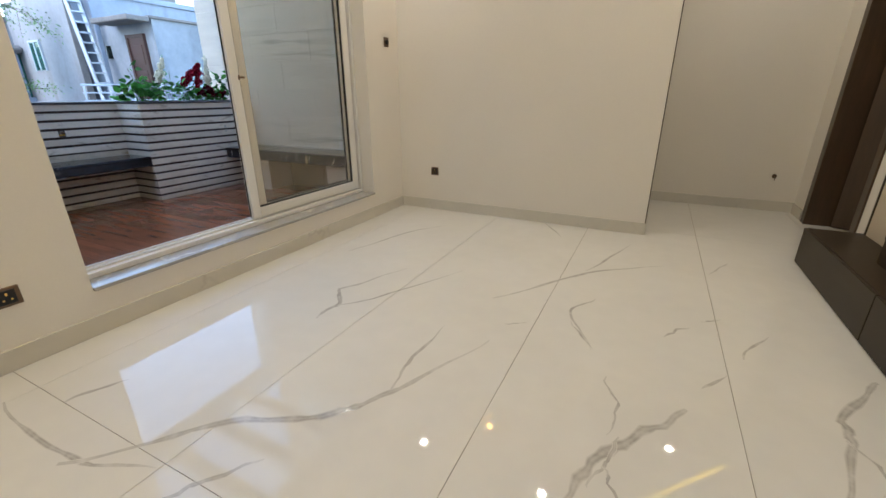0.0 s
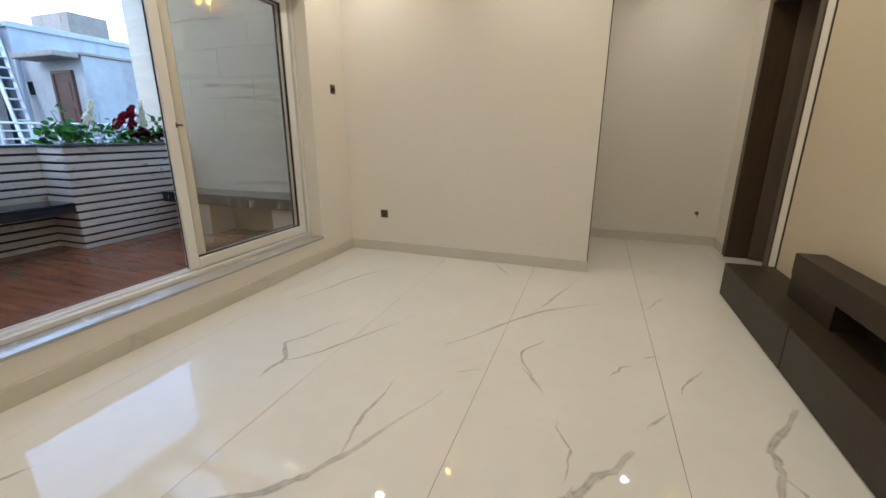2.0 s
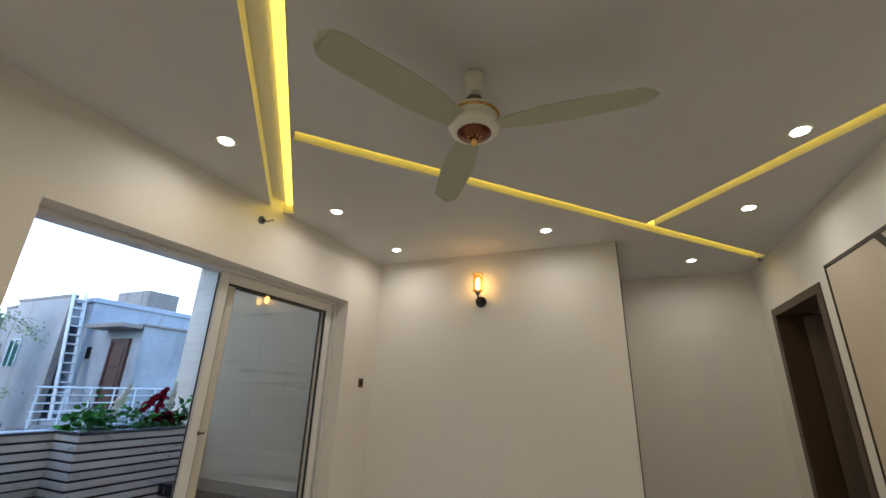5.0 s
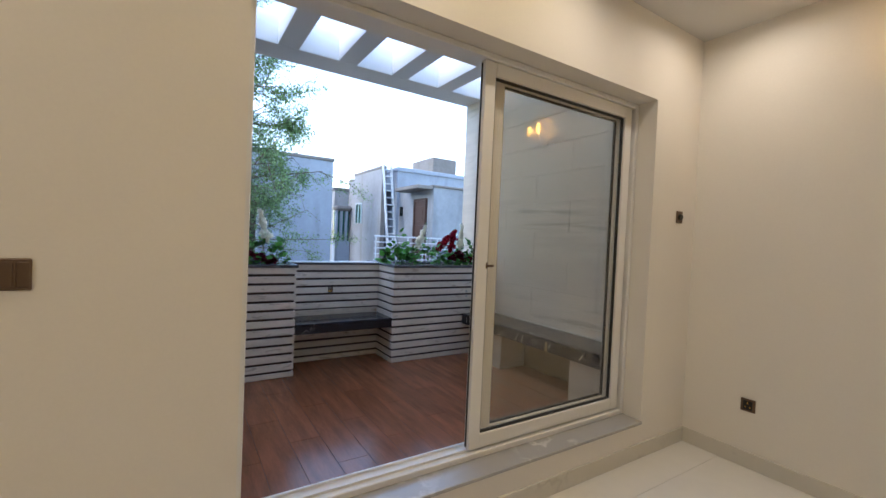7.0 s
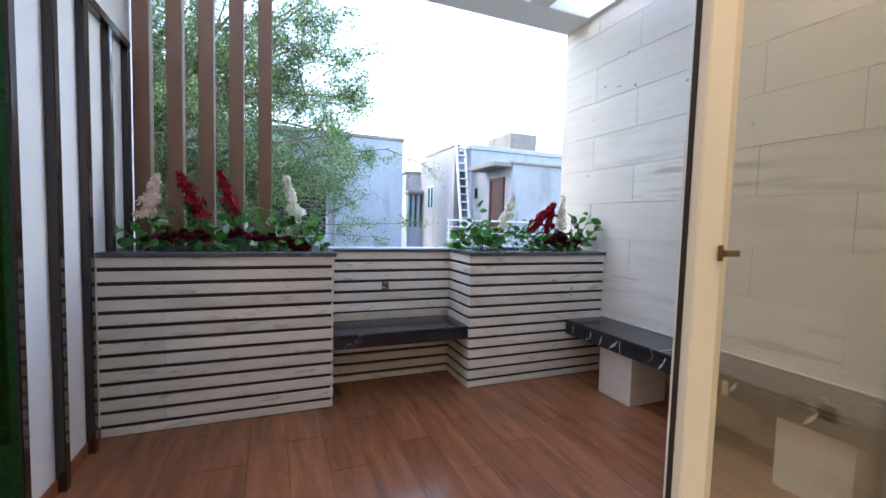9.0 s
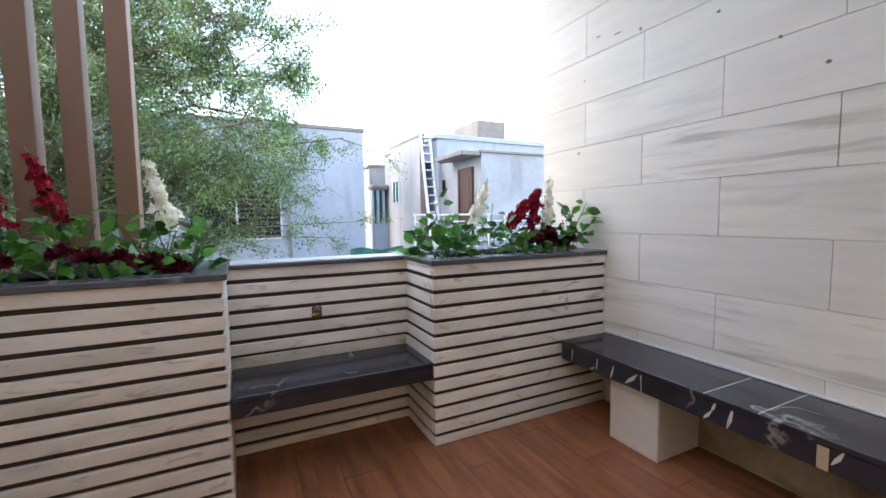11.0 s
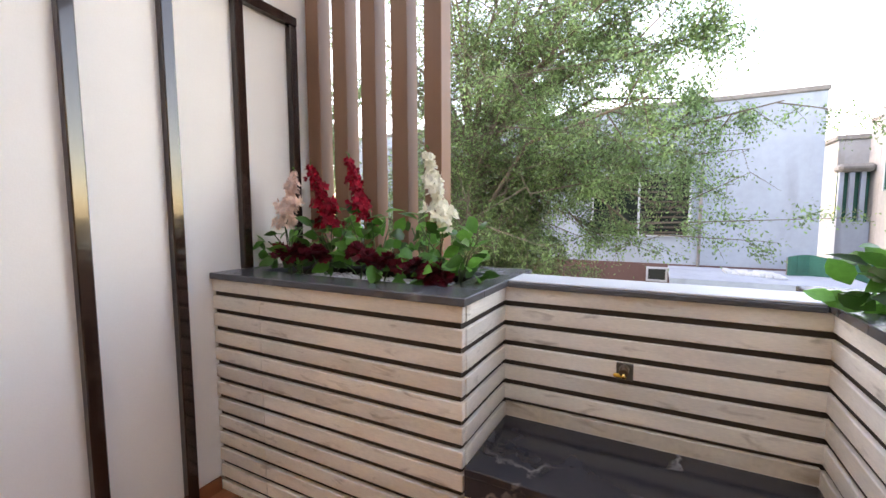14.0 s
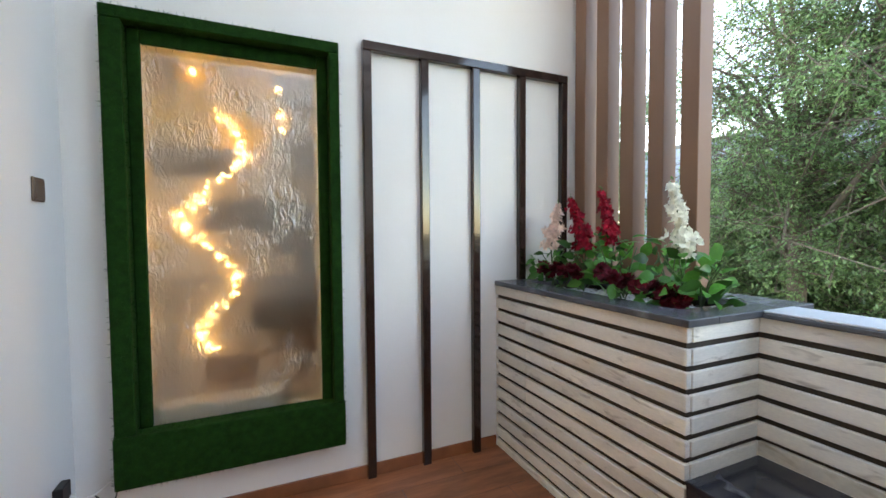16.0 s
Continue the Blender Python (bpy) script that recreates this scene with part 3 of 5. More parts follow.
def planter(y0, y1, open_low, open_high, label):
    p = thing("planter", (PX, (y0 + y1) / 2, ZB), label, "planter", "stone clad planters")
    front = PX - 0.017
    part("front_wall", B(front - 0.09, front, y0, y1, ZB, ZT - 0.001), M_GAP, p, "dark mortar backing behind the strips")
    part("back_wall", B(PXB, PXB + 0.10, y0, y1, ZB, ZT - 0.001), M_GAP, p)
    part("end_wall", B(PXB + 0.10, front - 0.09, y0, y0 + 0.08, ZB, ZT - 0.001), M_GAP, p)
    part("end_wall", B(PXB + 0.10, front - 0.09, y1 - 0.08, y1, ZB, ZT - 0.001), M_GAP, p)
    cap = bmesh.new()
    o = 0.012
    ya, yb = y0 - (o + 0.016 if open_low else 0), y1 + (o + 0.016 if open_high else 0)
    box(cap, PX - 0.15, PX + o, ya, yb, ZT, ZT + 0.028, bevel=0.003)
    box(cap, PXB - 0.02, PXB + 0.17, ya, yb, ZT, ZT + 0.028, bevel=0.003)
    box(cap, PXB + 0.17, PX - 0.15, ya, ya + 0.15, ZT, ZT + 0.028, bevel=0.003)
    box(cap, PXB + 0.17, PX - 0.15, yb - 0.15, yb, ZT, ZT + 0.028, bevel=0.003)
    part("coping", cap, M_CAP, p, "dark slate coping")
    pebble_bed(p, PXB + 0.1, front - 0.09, y0 + 0.08, y1 - 0.08, ZT - 0.045, 420)
    joint = y0 + 0.32
    if open_high:
        strips_x(p, PX - 0.027, y0, joint - 0.001)
        strips_x(p, PX - 0.027, joint, y1 + 0.014)
    else:
        strips_x(p, PX - 0.027, y0 - 0.014, y1)
    if open_high:
        strips_y(p, y1, LX + 0.0175, PX - 0.028, 1)
    if open_low:
        strips_y(p, y0, LX + 0.0175, PX - 0.028, -1)
    return p


planter1 = planter(YS + 0.002, 2.035, False, True, "cream stone strip planter with slate coping")
planter2 = planter(3.075, YT + 0.01, True, False, "cream stone strip planter beside the tiled wall")
for z in (0.772, 0.822):
    part("cement_patch", B(PX - 0.001, PX + 0.0035, 4.008, 4.034, z - 0.016, z + 0.016, bevel=0.0015), M_PEBBLE, planter2, "small grey cement patch")
low = thing("low_wall", (LX, 2.55, ZB), "low balcony wall clad in cream stone strips", "wall", "", "structure")
part("core", B(-5.10, LX + 0.002, 2.037, 3.073, ZB, ZT - 0.001), M_GAP, low, "dark mortar backing behind the strips")
strips_x(low, LX - 0.010, 2.038, 3.072)
part("plaster_band", B(LX - 0.011, LX + 0.0172, 2.054, 3.056, 0.5675, 0.622, bevel=0.002), M_PLASTER, low, "plain stained plaster band over the bench")
part("coping", B(-5.12, LX + 0.03, 2.066, 3.044, ZT, ZT + 0.020, bevel=0.003), M_CAP, low, "dark slate coping")
# added slab: the sky's reflection on the slate, painted as pale colour
part("coping_sheen", B(-5.12, LX + 0.024, 2.066, 3.044, ZT + 0.0205, ZT + 0.030, bevel=0.003), M_PALESHINE, low, "pale slab coloured like sky sheen")

bench1 = thing("bench", (-4.75, 2.55, 0.5), "black marble bench slab between the planters", "bench", "black marble benches")
part("seat", B(LX + 0.018, PX + 0.006, 2.056, 3.054, 0.541, 0.567, bevel=0.003), M_BLACK, bench1)
part("apron", B(PX - 0.026, PX + 0.003, 2.056, 3.054, 0.467, 0.540, bevel=0.002), M_BLACK, bench1)
part("bed", B(LX + 0.018, PX - 0.027, 2.056, 3.054, 0.475, 0.540), M_CONC, bench1, "concrete bed under the slab")
bench2 = thing("bench", (-3.6, 4.16, ZB), "long black marble bench along the tiled wall", "bench", "black marble benches")
for x0, x1 in ((-4.505, -3.59), (-3.588, -3.37), (-3.368, XO - 0.02)):
    part("seat_slab", B(x0, x1, 3.955, YT - 0.002, 0.541, 0.567, bevel=0.002), M_BLACK, bench2)
part("bed", B(-4.50, XO - 0.02, 3.99, YT - 0.002, 0.495, 0.540), M_CONC, bench2, "concrete bed under the slabs")
part("apron", B(-4.503, XO - 0.02, 3.960, 3.985, 0.447, 0.540, bevel=0.002), M_BLACK, bench2)
for vx, lean, vw, z0, z1 in ((-4.41, 0.004, 0.004, 0.46, 0.535), (-4.26, 0.035, 0.004, 0.455, 0.48), (-4.21, 0.004, 0.005, 0.47, 0.535), (-4.11, 0.022, 0.005, 0.455, 0.53),
                             (-4.01, 0.075, 0.004, 0.46, 0.535), (-3.91, -0.006, 0.007, 0.449, 0.538), (-3.59, 0.035, 0.005, 0.449, 0.50), (-3.555, 0.012, 0.009, 0.50, 0.538),
                             (-3.49, 0.018, 0.010, 0.45, 0.535), (-3.14, 0.03, 0.006, 0.48, 0.538), (-2.80, 0.05, 0.005, 0.46, 0.535)):
    bm = bmesh.new()
    zm = z0 + (z1 - z0) * 0.45
    vs = [bm.verts.new((x, 3.9592, z)) for x, z in ((vx, z0), (vx + vw * 0.7, z0), (vx + lean * 0.7 + vw, zm), (vx + lean + vw, z1), (vx + lean, z1), (vx + lean * 0.3, zm))]
    bm.faces.new(vs)
    part("vein", bm, M_VEIN, bench2)
part("chipped_patch", B(-3.18, -3.145, 3.9575, 3.9598, 0.449, 0.535, bevel=0.001), M_TANPLASTER, bench2, "bare tan chipped patch")
for x in (-3.589, -3.369):
    part("joint", B(x - 0.002, x + 0.002, 3.957, YT - 0.003, 0.5655, 0.5675), M_VEIN, bench2, "white joint line")
part("joint", B(-4.5, XO - 0.03, 4.343, YT - 0.0025, 0.567, 0.578, bevel=0.003), M_VEIN, bench2, "smeared white sealant")
for px in (-4.16, -2.94):
    part("support_block", B(px, px + 0.31, 4.02, YT - 0.002, ZB, 0.494, bevel=0.004), M_WTILE, bench2, "cream stone support block")

# tap with yellow handle on the low wall
tap = thing("wall_tap", (LX + 0.02, 2.50, 0.83), "small brass tap with yellow handle on the low wall", "tap")
part("plate", B(LX + 0.017, LX + 0.023, 2.476, 2.532, 0.800, 0.862, bevel=0.002), M_TAPPLATE, tap)
part("body", cyl(bmesh.new(), (LX + 0.0235, 2.503, 0.842), (LX + 0.062, 2.503, 0.838), 0.017, 0.014), M_BRONZE, tap)
part("spout", cyl(bmesh.new(), (LX + 0.055, 2.503, 0.836), (LX + 0.062, 2.503, 0.818), 0.008), M_GOLD, tap)
part("handle", B(LX + 0.04, LX + 0.056, 2.468, 2.512, 0.818, 0.829, bevel=0.004), M_YELLOWTAP, tap, "yellow lever handle")

# ---- vertical fins above the planter ----
FT = ZP - 0.004
for i in range(5):
    y = 0.797 + i * 0.192
    f = thing("screen_fin", (-5.17, y + 0.047, ZT + 0.03), "tall brown metal screen fin standing on the planter", "screen fin", "screen fins")
    part("fin_tube", B(-5.22, -5.12, y, y + 0.095, ZT + 0.029, FT, bevel=0.003), M_FIN, f)
    part("top_plate", B(-5.225, -5.115, y - 0.004, y + 0.11, FT - 0.05, FT - 0.001, bevel=0.002), M_FIN, f)

# ---- trellis ----
trellis = thing("wall_trellis", (-4.37, YS, ZB), "dark brown gloss metal trellis fixed to the wall", "trellis")
for i in range(5):
    x = -3.712 - i * 0.329
    part("post", B(x - 0.024, x + 0.024, YS + 0.001, YS + 0.042, ZB + 0.003 if i < 3 else (ZT + 0.03), 2.412, bevel=0.004), M_POST, trellis)
part("top_rail", B(-3.712 - 4 * 0.329 - 0.024, -3.688, YS + 0.001, YS + 0.044, 2.413, 2.462, bevel=0.004), M_POST, trellis)
struct("skirting_balcony", B(PX + 0.004, XO - 0.014, YS, YS + 0.010, ZB, ZB + 0.07, bevel=0.002), M_PLANK, "red-brown tile skirting", "skirting")
struct("skirting_balcony_west", B(XO - 0.022, XO - 0.012, YS + 0.01, OY0, ZB, ZB + 0.07, bevel=0.002), M_PLANK, "red-brown tile skirting", "skirting")

# ---- console and media panel ----
console = thing("media_console", (1.6, 2.0, 0), "low dark brown laminate media console", "console")
part("body", B(1.45, XR - 0.002, -1.2, 4.15, 0.004, 0.268, bevel=0.002), M_BROWN, console)
for y0, y1 in ((2.945, 4.148), (1.74, 2.937), (0.53, 1.732), (-0.68, 0.522)):
    part("drawer_front", B(1.43, 1.449, y0, y1, 0.006, 0.266, bevel=0.002), M_BROWN, console)
part("shelf_box", B(1.60, XR - 0.002, -1.2, 3.48, 0.41, 0.55, bevel=0.003), M_BROWN, console)
part("end_block", B(1.604, XR - 0.002, 2.95, 3.475, 0.269, 0.409), M_BROWN, console)
part("niche_back", B(XR - 0.02, XR - 0.002, -1.2, 2.949, 0.269, 0.409), M_BROWN, console)
panel = thing("wall_panel", (XR, 2.0, 1.4), "beige wall panel with dark brown inlaid lines", "wall panel")
part("board", B(XR - 0.018, XR - 0.001, -1.2, 4.10, 0.551, 2.52), M_PANEL, panel)
part("board_low", B(XR - 0.018, XR - 0.001, 3.50, 4.10, 0.27, 0.55), M_PANEL, panel)
part("edge_strip", B(XR - 0.024, XR - 0.001, 4.101, 4.118, 0.27, 2.545), M_BROWN, panel)
part("edge_strip", B(XR - 0.024, XR - 0.001, -1.2, 4.10, 2.521, 2.545), M_BROWN, panel)
bm = bmesh.new()
a, b, w = Vector((3.40, 2.52)), Vector((1.55, 0.56)), 0.045
n = Vector((-(b - a).y, (b - a).x)).normalized() * w
q = [a - n, b - n, b + n, a + n]
q[0].y = q[3].y = 2.52
lo = [bm.verts.new((XR - 0.0185, v.x, v.y)) for v in q]
hi = [bm.verts.new((XR - 0.0235, v.x, v.y)) for v in q]
bm.faces.new(lo)
bm.faces.new(hi[::-1])
for k in range(4):
    bm.faces.new((lo[k], lo[(k + 1) % 4], hi[(k + 1) % 4], hi[k]))
part("diagonal_strip", bm, M_BROWN, panel)

# inner doorway
idoor = thing("door_1", (XR + 0.1, 4.9, 0), "dark walnut door standing ajar in its frame", "door", "", "structure")
part("frame_jamb", B(XR - 0.012, XR + 0.255, DY1 - 0.07, DY1 + 0.03, 0, DZ - 0.045, bevel=0.003), M_DOOR, idoor)
part("frame_jamb", B(XR - 0.012, XR + 0.255, DY0 - 0.03, DY0 + 0.06, 0, DZ - 0.045, bevel=0.003), M_DOOR, idoor)
part("frame_head", B(XR - 0.012, XR + 0.255, DY0 - 0.03, DY1 + 0.03, DZ - 0.044, DZ + 0.03, bevel=0.003), M_DOOR, idoor)
leaf = part("door_leaf", B(0, 0.9, -0.04, 0, 0.01, DZ - 0.05, bevel=0.003), M_DOOR, idoor, "dark walnut veneer leaf")
leaf.matrix_parent_inverse = Matrix()
leaf.matrix_basis = Matrix.Translation((0.10, 0.46, 0)) @ pose(0, 0, 0, 0, 0, -28)

struct("corner_trim", B(0.386, 0.393, YF - 0.003, YF + 0.003, 0.106, ZC - 0.001), M_BROWN, "thin dark brown corner profile", "trim")

# ---- water panel with turf frame ----
wp = thing("water_panel", (-3.08, YS, 0.34), "lit rippled glass panel in a green artificial turf frame", "water panel")
part("back_panel", B(WX0 + 0.002, WX1 - 0.002, 0.552, 0.565, WZ0 + 0.002, WZ1 - 0.002), M_BARK, wp, "dark back board")
# added blocks: golden glow painted at upper left, dark patches by position
for r in range(13):
    for c in range(-1, 4):
        x0 = WX0 + 0.002 + (c + (r % 2) * 0.5) * 0.22
        x1, x0 = min(x0 + 0.216, WX1 - 0.003), max(x0, WX0 + 0.003)
        if x1 - x0 > 0.02:
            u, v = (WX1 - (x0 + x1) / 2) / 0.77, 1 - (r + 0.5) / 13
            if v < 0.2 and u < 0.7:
                stone = M_GOLDGLOWBACK
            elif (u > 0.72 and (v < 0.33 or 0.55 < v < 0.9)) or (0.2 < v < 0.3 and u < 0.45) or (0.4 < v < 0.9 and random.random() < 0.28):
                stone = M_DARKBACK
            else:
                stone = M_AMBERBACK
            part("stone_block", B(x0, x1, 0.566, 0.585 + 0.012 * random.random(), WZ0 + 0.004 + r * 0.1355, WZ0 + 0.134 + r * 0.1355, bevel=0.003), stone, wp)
pane = part("pane", B(WX0 + 0.002, WX1 - 0.002, 0.730, 0.738, WZ0 + 0.002, WZ1 - 0.002), M_RIPPLE, wp, "rippled wet glass")
pane.visible_shadow = False
# added block whose pale colour stands in for light at the bottom
part("bottom_glow_block", B(WX0 + 0.2, WX1 - 0.003, 0.60, 0.725, WZ0 + 0.003, WZ0 + 0.10, bevel=0.004), M_PALESHINE, wp, "pale block painted as the bright strip at the bottom")
CURVE = [(0.38, 0.14), (0.49, 0.20), (0.52, 0.26), (0.41, 0.31), (0.28, 0.37), (0.17, 0.42), (0.18, 0.465), (0.35, 0.54), (0.46, 0.60),
         (0.45, 0.645), (0.28, 0.73), (0.25, 0.785), (0.35, 0.815)]
bm = bmesh.new()
for (a, b), (c, d) in zip(CURVE, CURVE[1:]):
    for k in range(7):
        u, v = a + (c - a) * k / 7, b + (d - b) * k / 7
        x, z = WX1 - 0.79 * u + random.uniform(-0.02, 0.02), WZ1 - 1.77 * v + random.uniform(-0.02, 0.02)
        bmesh.ops.create_icosphere(bm, subdivisions=1, radius=random.uniform(0.006, 0.010), matrix=Matrix.Translation((x, 0.635 + random.uniform(-0.015, 0.015), z)))
for u, v in ((0.25, 0.03), (0.74, 0.05), (0.75, 0.13), (0.76, 0.17)):
    bmesh.ops.create_icosphere(bm, subdivisions=1, radius=0.014, matrix=Matrix.Translation((WX1 - 0.79 * u, 0.63, WZ1 - 1.77 * v)))
part("light_string", bm, M_LEDWARM, wp, "winding string of warm light beads")


def turf(name, parts, n):
    """Turf-covered boards with short blades standing out of every face."""
    bm = bmesh.new()
    for a in parts:
        box(bm, *a, bevel=0.004)
    ob = part(name, bm, M_GRASS, wp)
    me = ob.data
    me.calc_loop_triangles()
    tris = [(t.area, [me.vertices[i].co.copy() for i in t.vertices], t.normal.copy()) for t in me.loop_triangles]
    rng = np.random.default_rng(5)
    pick = rng.choice(len(tris), n, p=np.array([t[0] for t in tris]) / sum(t[0] for t in tris))
    verts, faces = [], []
    for i in pick:
        _, (a, b, c), nn = tris[i]
        u, v = rng.random(2)
        if u + v > 1:
            u, v = 1 - u, 1 - v
        p = a + (b - a) * u + (c - a) * v
        d = nn * rng.uniform(0.006, 0.014) + Vector(rng.normal(0, 0.004, 3))
        s = nn.cross(Vector(rng.normal(0, 1, 3))).normalized() * 0.0014
        k = len(verts)
        verts += [p - s, p + s, p + d]
        faces.append((k, k + 1, k + 2))
    m2 = bpy.data.meshes.new("blades")
    m2.from_pydata([tuple(v) for v in verts], [], faces)
    m2.materials.append(M_GRASS)
    bl = new("blades", m2)
    bl.parent = ob
    bl.matrix_parent_inverse = ob.matrix_world.inverted()
    tagged(bl, kind="stuff")


FY = 0.855
turf("side_board", [(-2.655, -2.578, YS + 0.001, FY, 0.561, 2.345)], 2600)
turf("side_board", [(-3.555, -3.505, YS + 0.001, FY, 0.561, 2.345)], 2600)
turf("top_board", [(-3.555, -2.578, YS + 0.001, FY, 2.346, 2.40)], 1800)
turf("bottom_board", [(-3.56, -2.573, YS + 0.001, FY + 0.005, 0.33, 0.56)], 4200)
turf("back_board", [(-3.504, -3.455, YS + 0.001, YS + 0.02, 0.562, 2.344), (-2.705, -2.656, YS + 0.001, YS + 0.02, 0.562, 2.344),
                    (-3.454, -2.706, YS + 0.001, YS + 0.02, 2.28, 2.344)], 1500)

# ---- plants ----
def leaf_mesh(name, length, width, mat):
    prof = [(0.0, 0.03), (0.25, 0.42), (0.5, 0.5), (0.75, 0.33), (1.0, 0.0)]
    vs, fs = [], []
    for u, w in prof:
        x, dip = u * length, -0.25 * length * u * u
        vs += [(x, -w * width, dip + 0.18 * w * width), (x, 0, dip), (x, w * width, dip + 0.18 * w * width)]
    for i in range(4):
        a = i * 3
        fs += [(a, a + 1, a + 4, a + 3), (a + 1, a + 2, a + 5, a + 4)]
    me = bpy.data.meshes.new(name)
    me.from_pydata(vs, [], fs)
    me.materials.append(mat)
    me.shade_smooth()
    return me


LEAF_S = leaf_mesh("leaf", 0.066, 0.043, M_LEAF)
LEAF_L = leaf_mesh("leaf", 0.082, 0.052, M_LEAF)


def add_leaf(parent, p, way, size, rng):
    ob = new("leaf", LEAF_S if rng.random() < 0.6 else LEAF_L)
    ob.parent = parent
    q = Vector(way).to_track_quat("X", "Z") @ Euler((rng.uniform(-1.5, 1.5), rng.uniform(-0.6, 0.5), 0)).to_quaternion()
    ob.matrix_basis = Matrix.LocRotScale(Vector(p) - Vector(parent.location), q, (size, size, size))


def petals(bm, centre, axis, r, n, rng, tilt=0.6):
    axis = Vector(axis).normalized()
    q = axis.to_track_quat("Z", "Y")
    for i in range(n):
        a = 2 * math.pi * (i + rng.random() * 0.5) / n
        out = q @ Vector((math.cos(a), math.sin(a), tilt * rng.uniform(0.5, 1.3)))
        side = axis.cross(out).normalized() * r * 0.42
        c = Vector(centre)
        vs = [bm.verts.new(c), bm.verts.new(c + out * r * 0.6 + side), bm.verts.new(c + out * r * 1.05 - axis * r * 0.15), bm.verts.new(c + out * r * 0.6 - side)]
        bm.faces.new(vs)


def spike(name, base, foot, top, mat, label, seed, fat=0.047, florets=105, leaves=22, spread=0.10):
    rng = random.Random(seed)
    t = thing(name, foot, label, "flower", "artificial flowers in the planters")
    f, b, e = Vector(foot), Vector(base), Vector(top)
    part("stem", tube(bmesh.new(), [f, (f + b) / 2 + Vector((rng.uniform(-.01, .01), rng.uniform(-.01, .01), 0)), b, e], 0.004), M_STEM, t)
    for k in range(3):
        a = rng.uniform(0, 6.28)
        tip = f.lerp(b, 0.75) + Vector((math.cos(a), math.sin(a), rng.uniform(0.2, 0.9))) * spread
        part("stem", tube(bmesh.new(), [f, f.lerp(b, 0.45), tip], 0.003, 5), M_STEM, t)
    bm = bmesh.new()
    for i in range(florets):
        u = i / florets
        c = b.lerp(e, u)
        a = i * 2.4 + rng.uniform(-0.3, 0.3)
        rad = fat * (1.0 - 0.66 * u ** 1.6) * rng.uniform(0.5, 1.3) * (0.82 + 0.3 * math.sin(u * 17 + seed))
        out = Vector((math.cos(a), math.sin(a), 0.15))
        petals(bm, c + out * rad * rng.uniform(0.45, 1.0), out + Vector((0, 0, 0.25)), 0.013 + rad * 0.28 * rng.uniform(0.6, 1.3), 5, rng, rng.uniform(0.1, 1.0))
    bl = part("blossom", bm, mat, t)
    for k in range(6):
        add_leaf(t, e + Vector((rng.uniform(-.005, .005), rng.uniform(-.005, .005), -0.004 + 0.006 * k)), (rng.uniform(-1, 1), rng.uniform(-1, 1), 1.8), 0.16, rng)
    for k in range(leaves):
        a = rng.uniform(0, 6.28)
        u = rng.uniform(0.1, 1.05)
        d = rng.uniform(0.01, spread * (1.15 - 0.5 * u))
        p = f.lerp(b, u) + Vector((math.cos(a) * d, math.sin(a) * d, rng.uniform(-0.02, 0.03)))
        add_leaf(t, p, (math.cos(a), math.sin(a), rng.uniform(-0.3, 0.7)), rng.uniform(0.75, 1.15), rng)
    return t


def rose_bunch(foot, heads, label, seed, leaves=13):
    rng = random.Random(seed)
    t = thing("rose_bunch", foot, label, "flower", "artificial flowers in the planters")
    for h in heads:
        part("stem", tube(bmesh.new(), [foot, Vector(foot).lerp(Vector(h), 0.5), h], 0.003, 5), M_STEM, t)
    for h in heads:
        bm = bmesh.new()
        for off in ((0, 0, 0), (0.012, 0.034, -0.014), (0.010, -0.034, -0.008), (0.026, 0.004, 0.016)):
            for ring, n, tl in ((0.036, 9, 0.1), (0.032, 8, 0.6), (0.026, 7, 1.1), (0.016, 6, 1.6)):
                petals(bm, Vector(h) + Vector(off), (0.5 + rng.uniform(-.6, .6), rng.uniform(-.7, .7) + off[1] * 12, 0.8), ring * rng.uniform(0.95, 1.2), n, rng, tl)
        part("rose_head", bm, M_DRED, t)
    for k in range(leaves):
        a = rng.uniform(0, 6.28)
        h = rng.choice(heads)
        p = Vector(h) + Vector((math.cos(a) * 0.05, math.sin(a) * 0.06, rng.uniform(-0.07, 0.0)))
        add_leaf(t, p, (math.cos(a), math.sin(a), rng.uniform(-0.4, 0.4)), rng.uniform(0.8, 1.1), rng)
    return t


def greenery(foot, spots, label, seed, leaves=40, spread=0.07):
    rng = random.Random(seed)
    t = thing("leafy_sprig", foot, label, "plant", "artificial greenery in the planters")
    for s in spots:
        part("stem", tube(bmesh.new(), [foot, Vector(foot).lerp(Vector(s), 0.5) + Vector((0, 0, 0.03)), s], 0.003, 5), M_STEM, t)
    for k in range(leaves):
        s = Vector(rng.choice(spots))
        u = rng.uniform(0.35, 1.05)
        a = rng.uniform(0, 6.28)
        p = Vector(foot).lerp(s, u) + Vector((math.cos(a), math.sin(a), rng.uniform(-0.5, 0.7))) * spread * rng.uniform(0.3, 1)
        add_leaf(t, p, (math.cos(a), math.sin(a), rng.uniform(-0.3, 0.8)), rng.uniform(0.8, 1.25), rng)
    return t


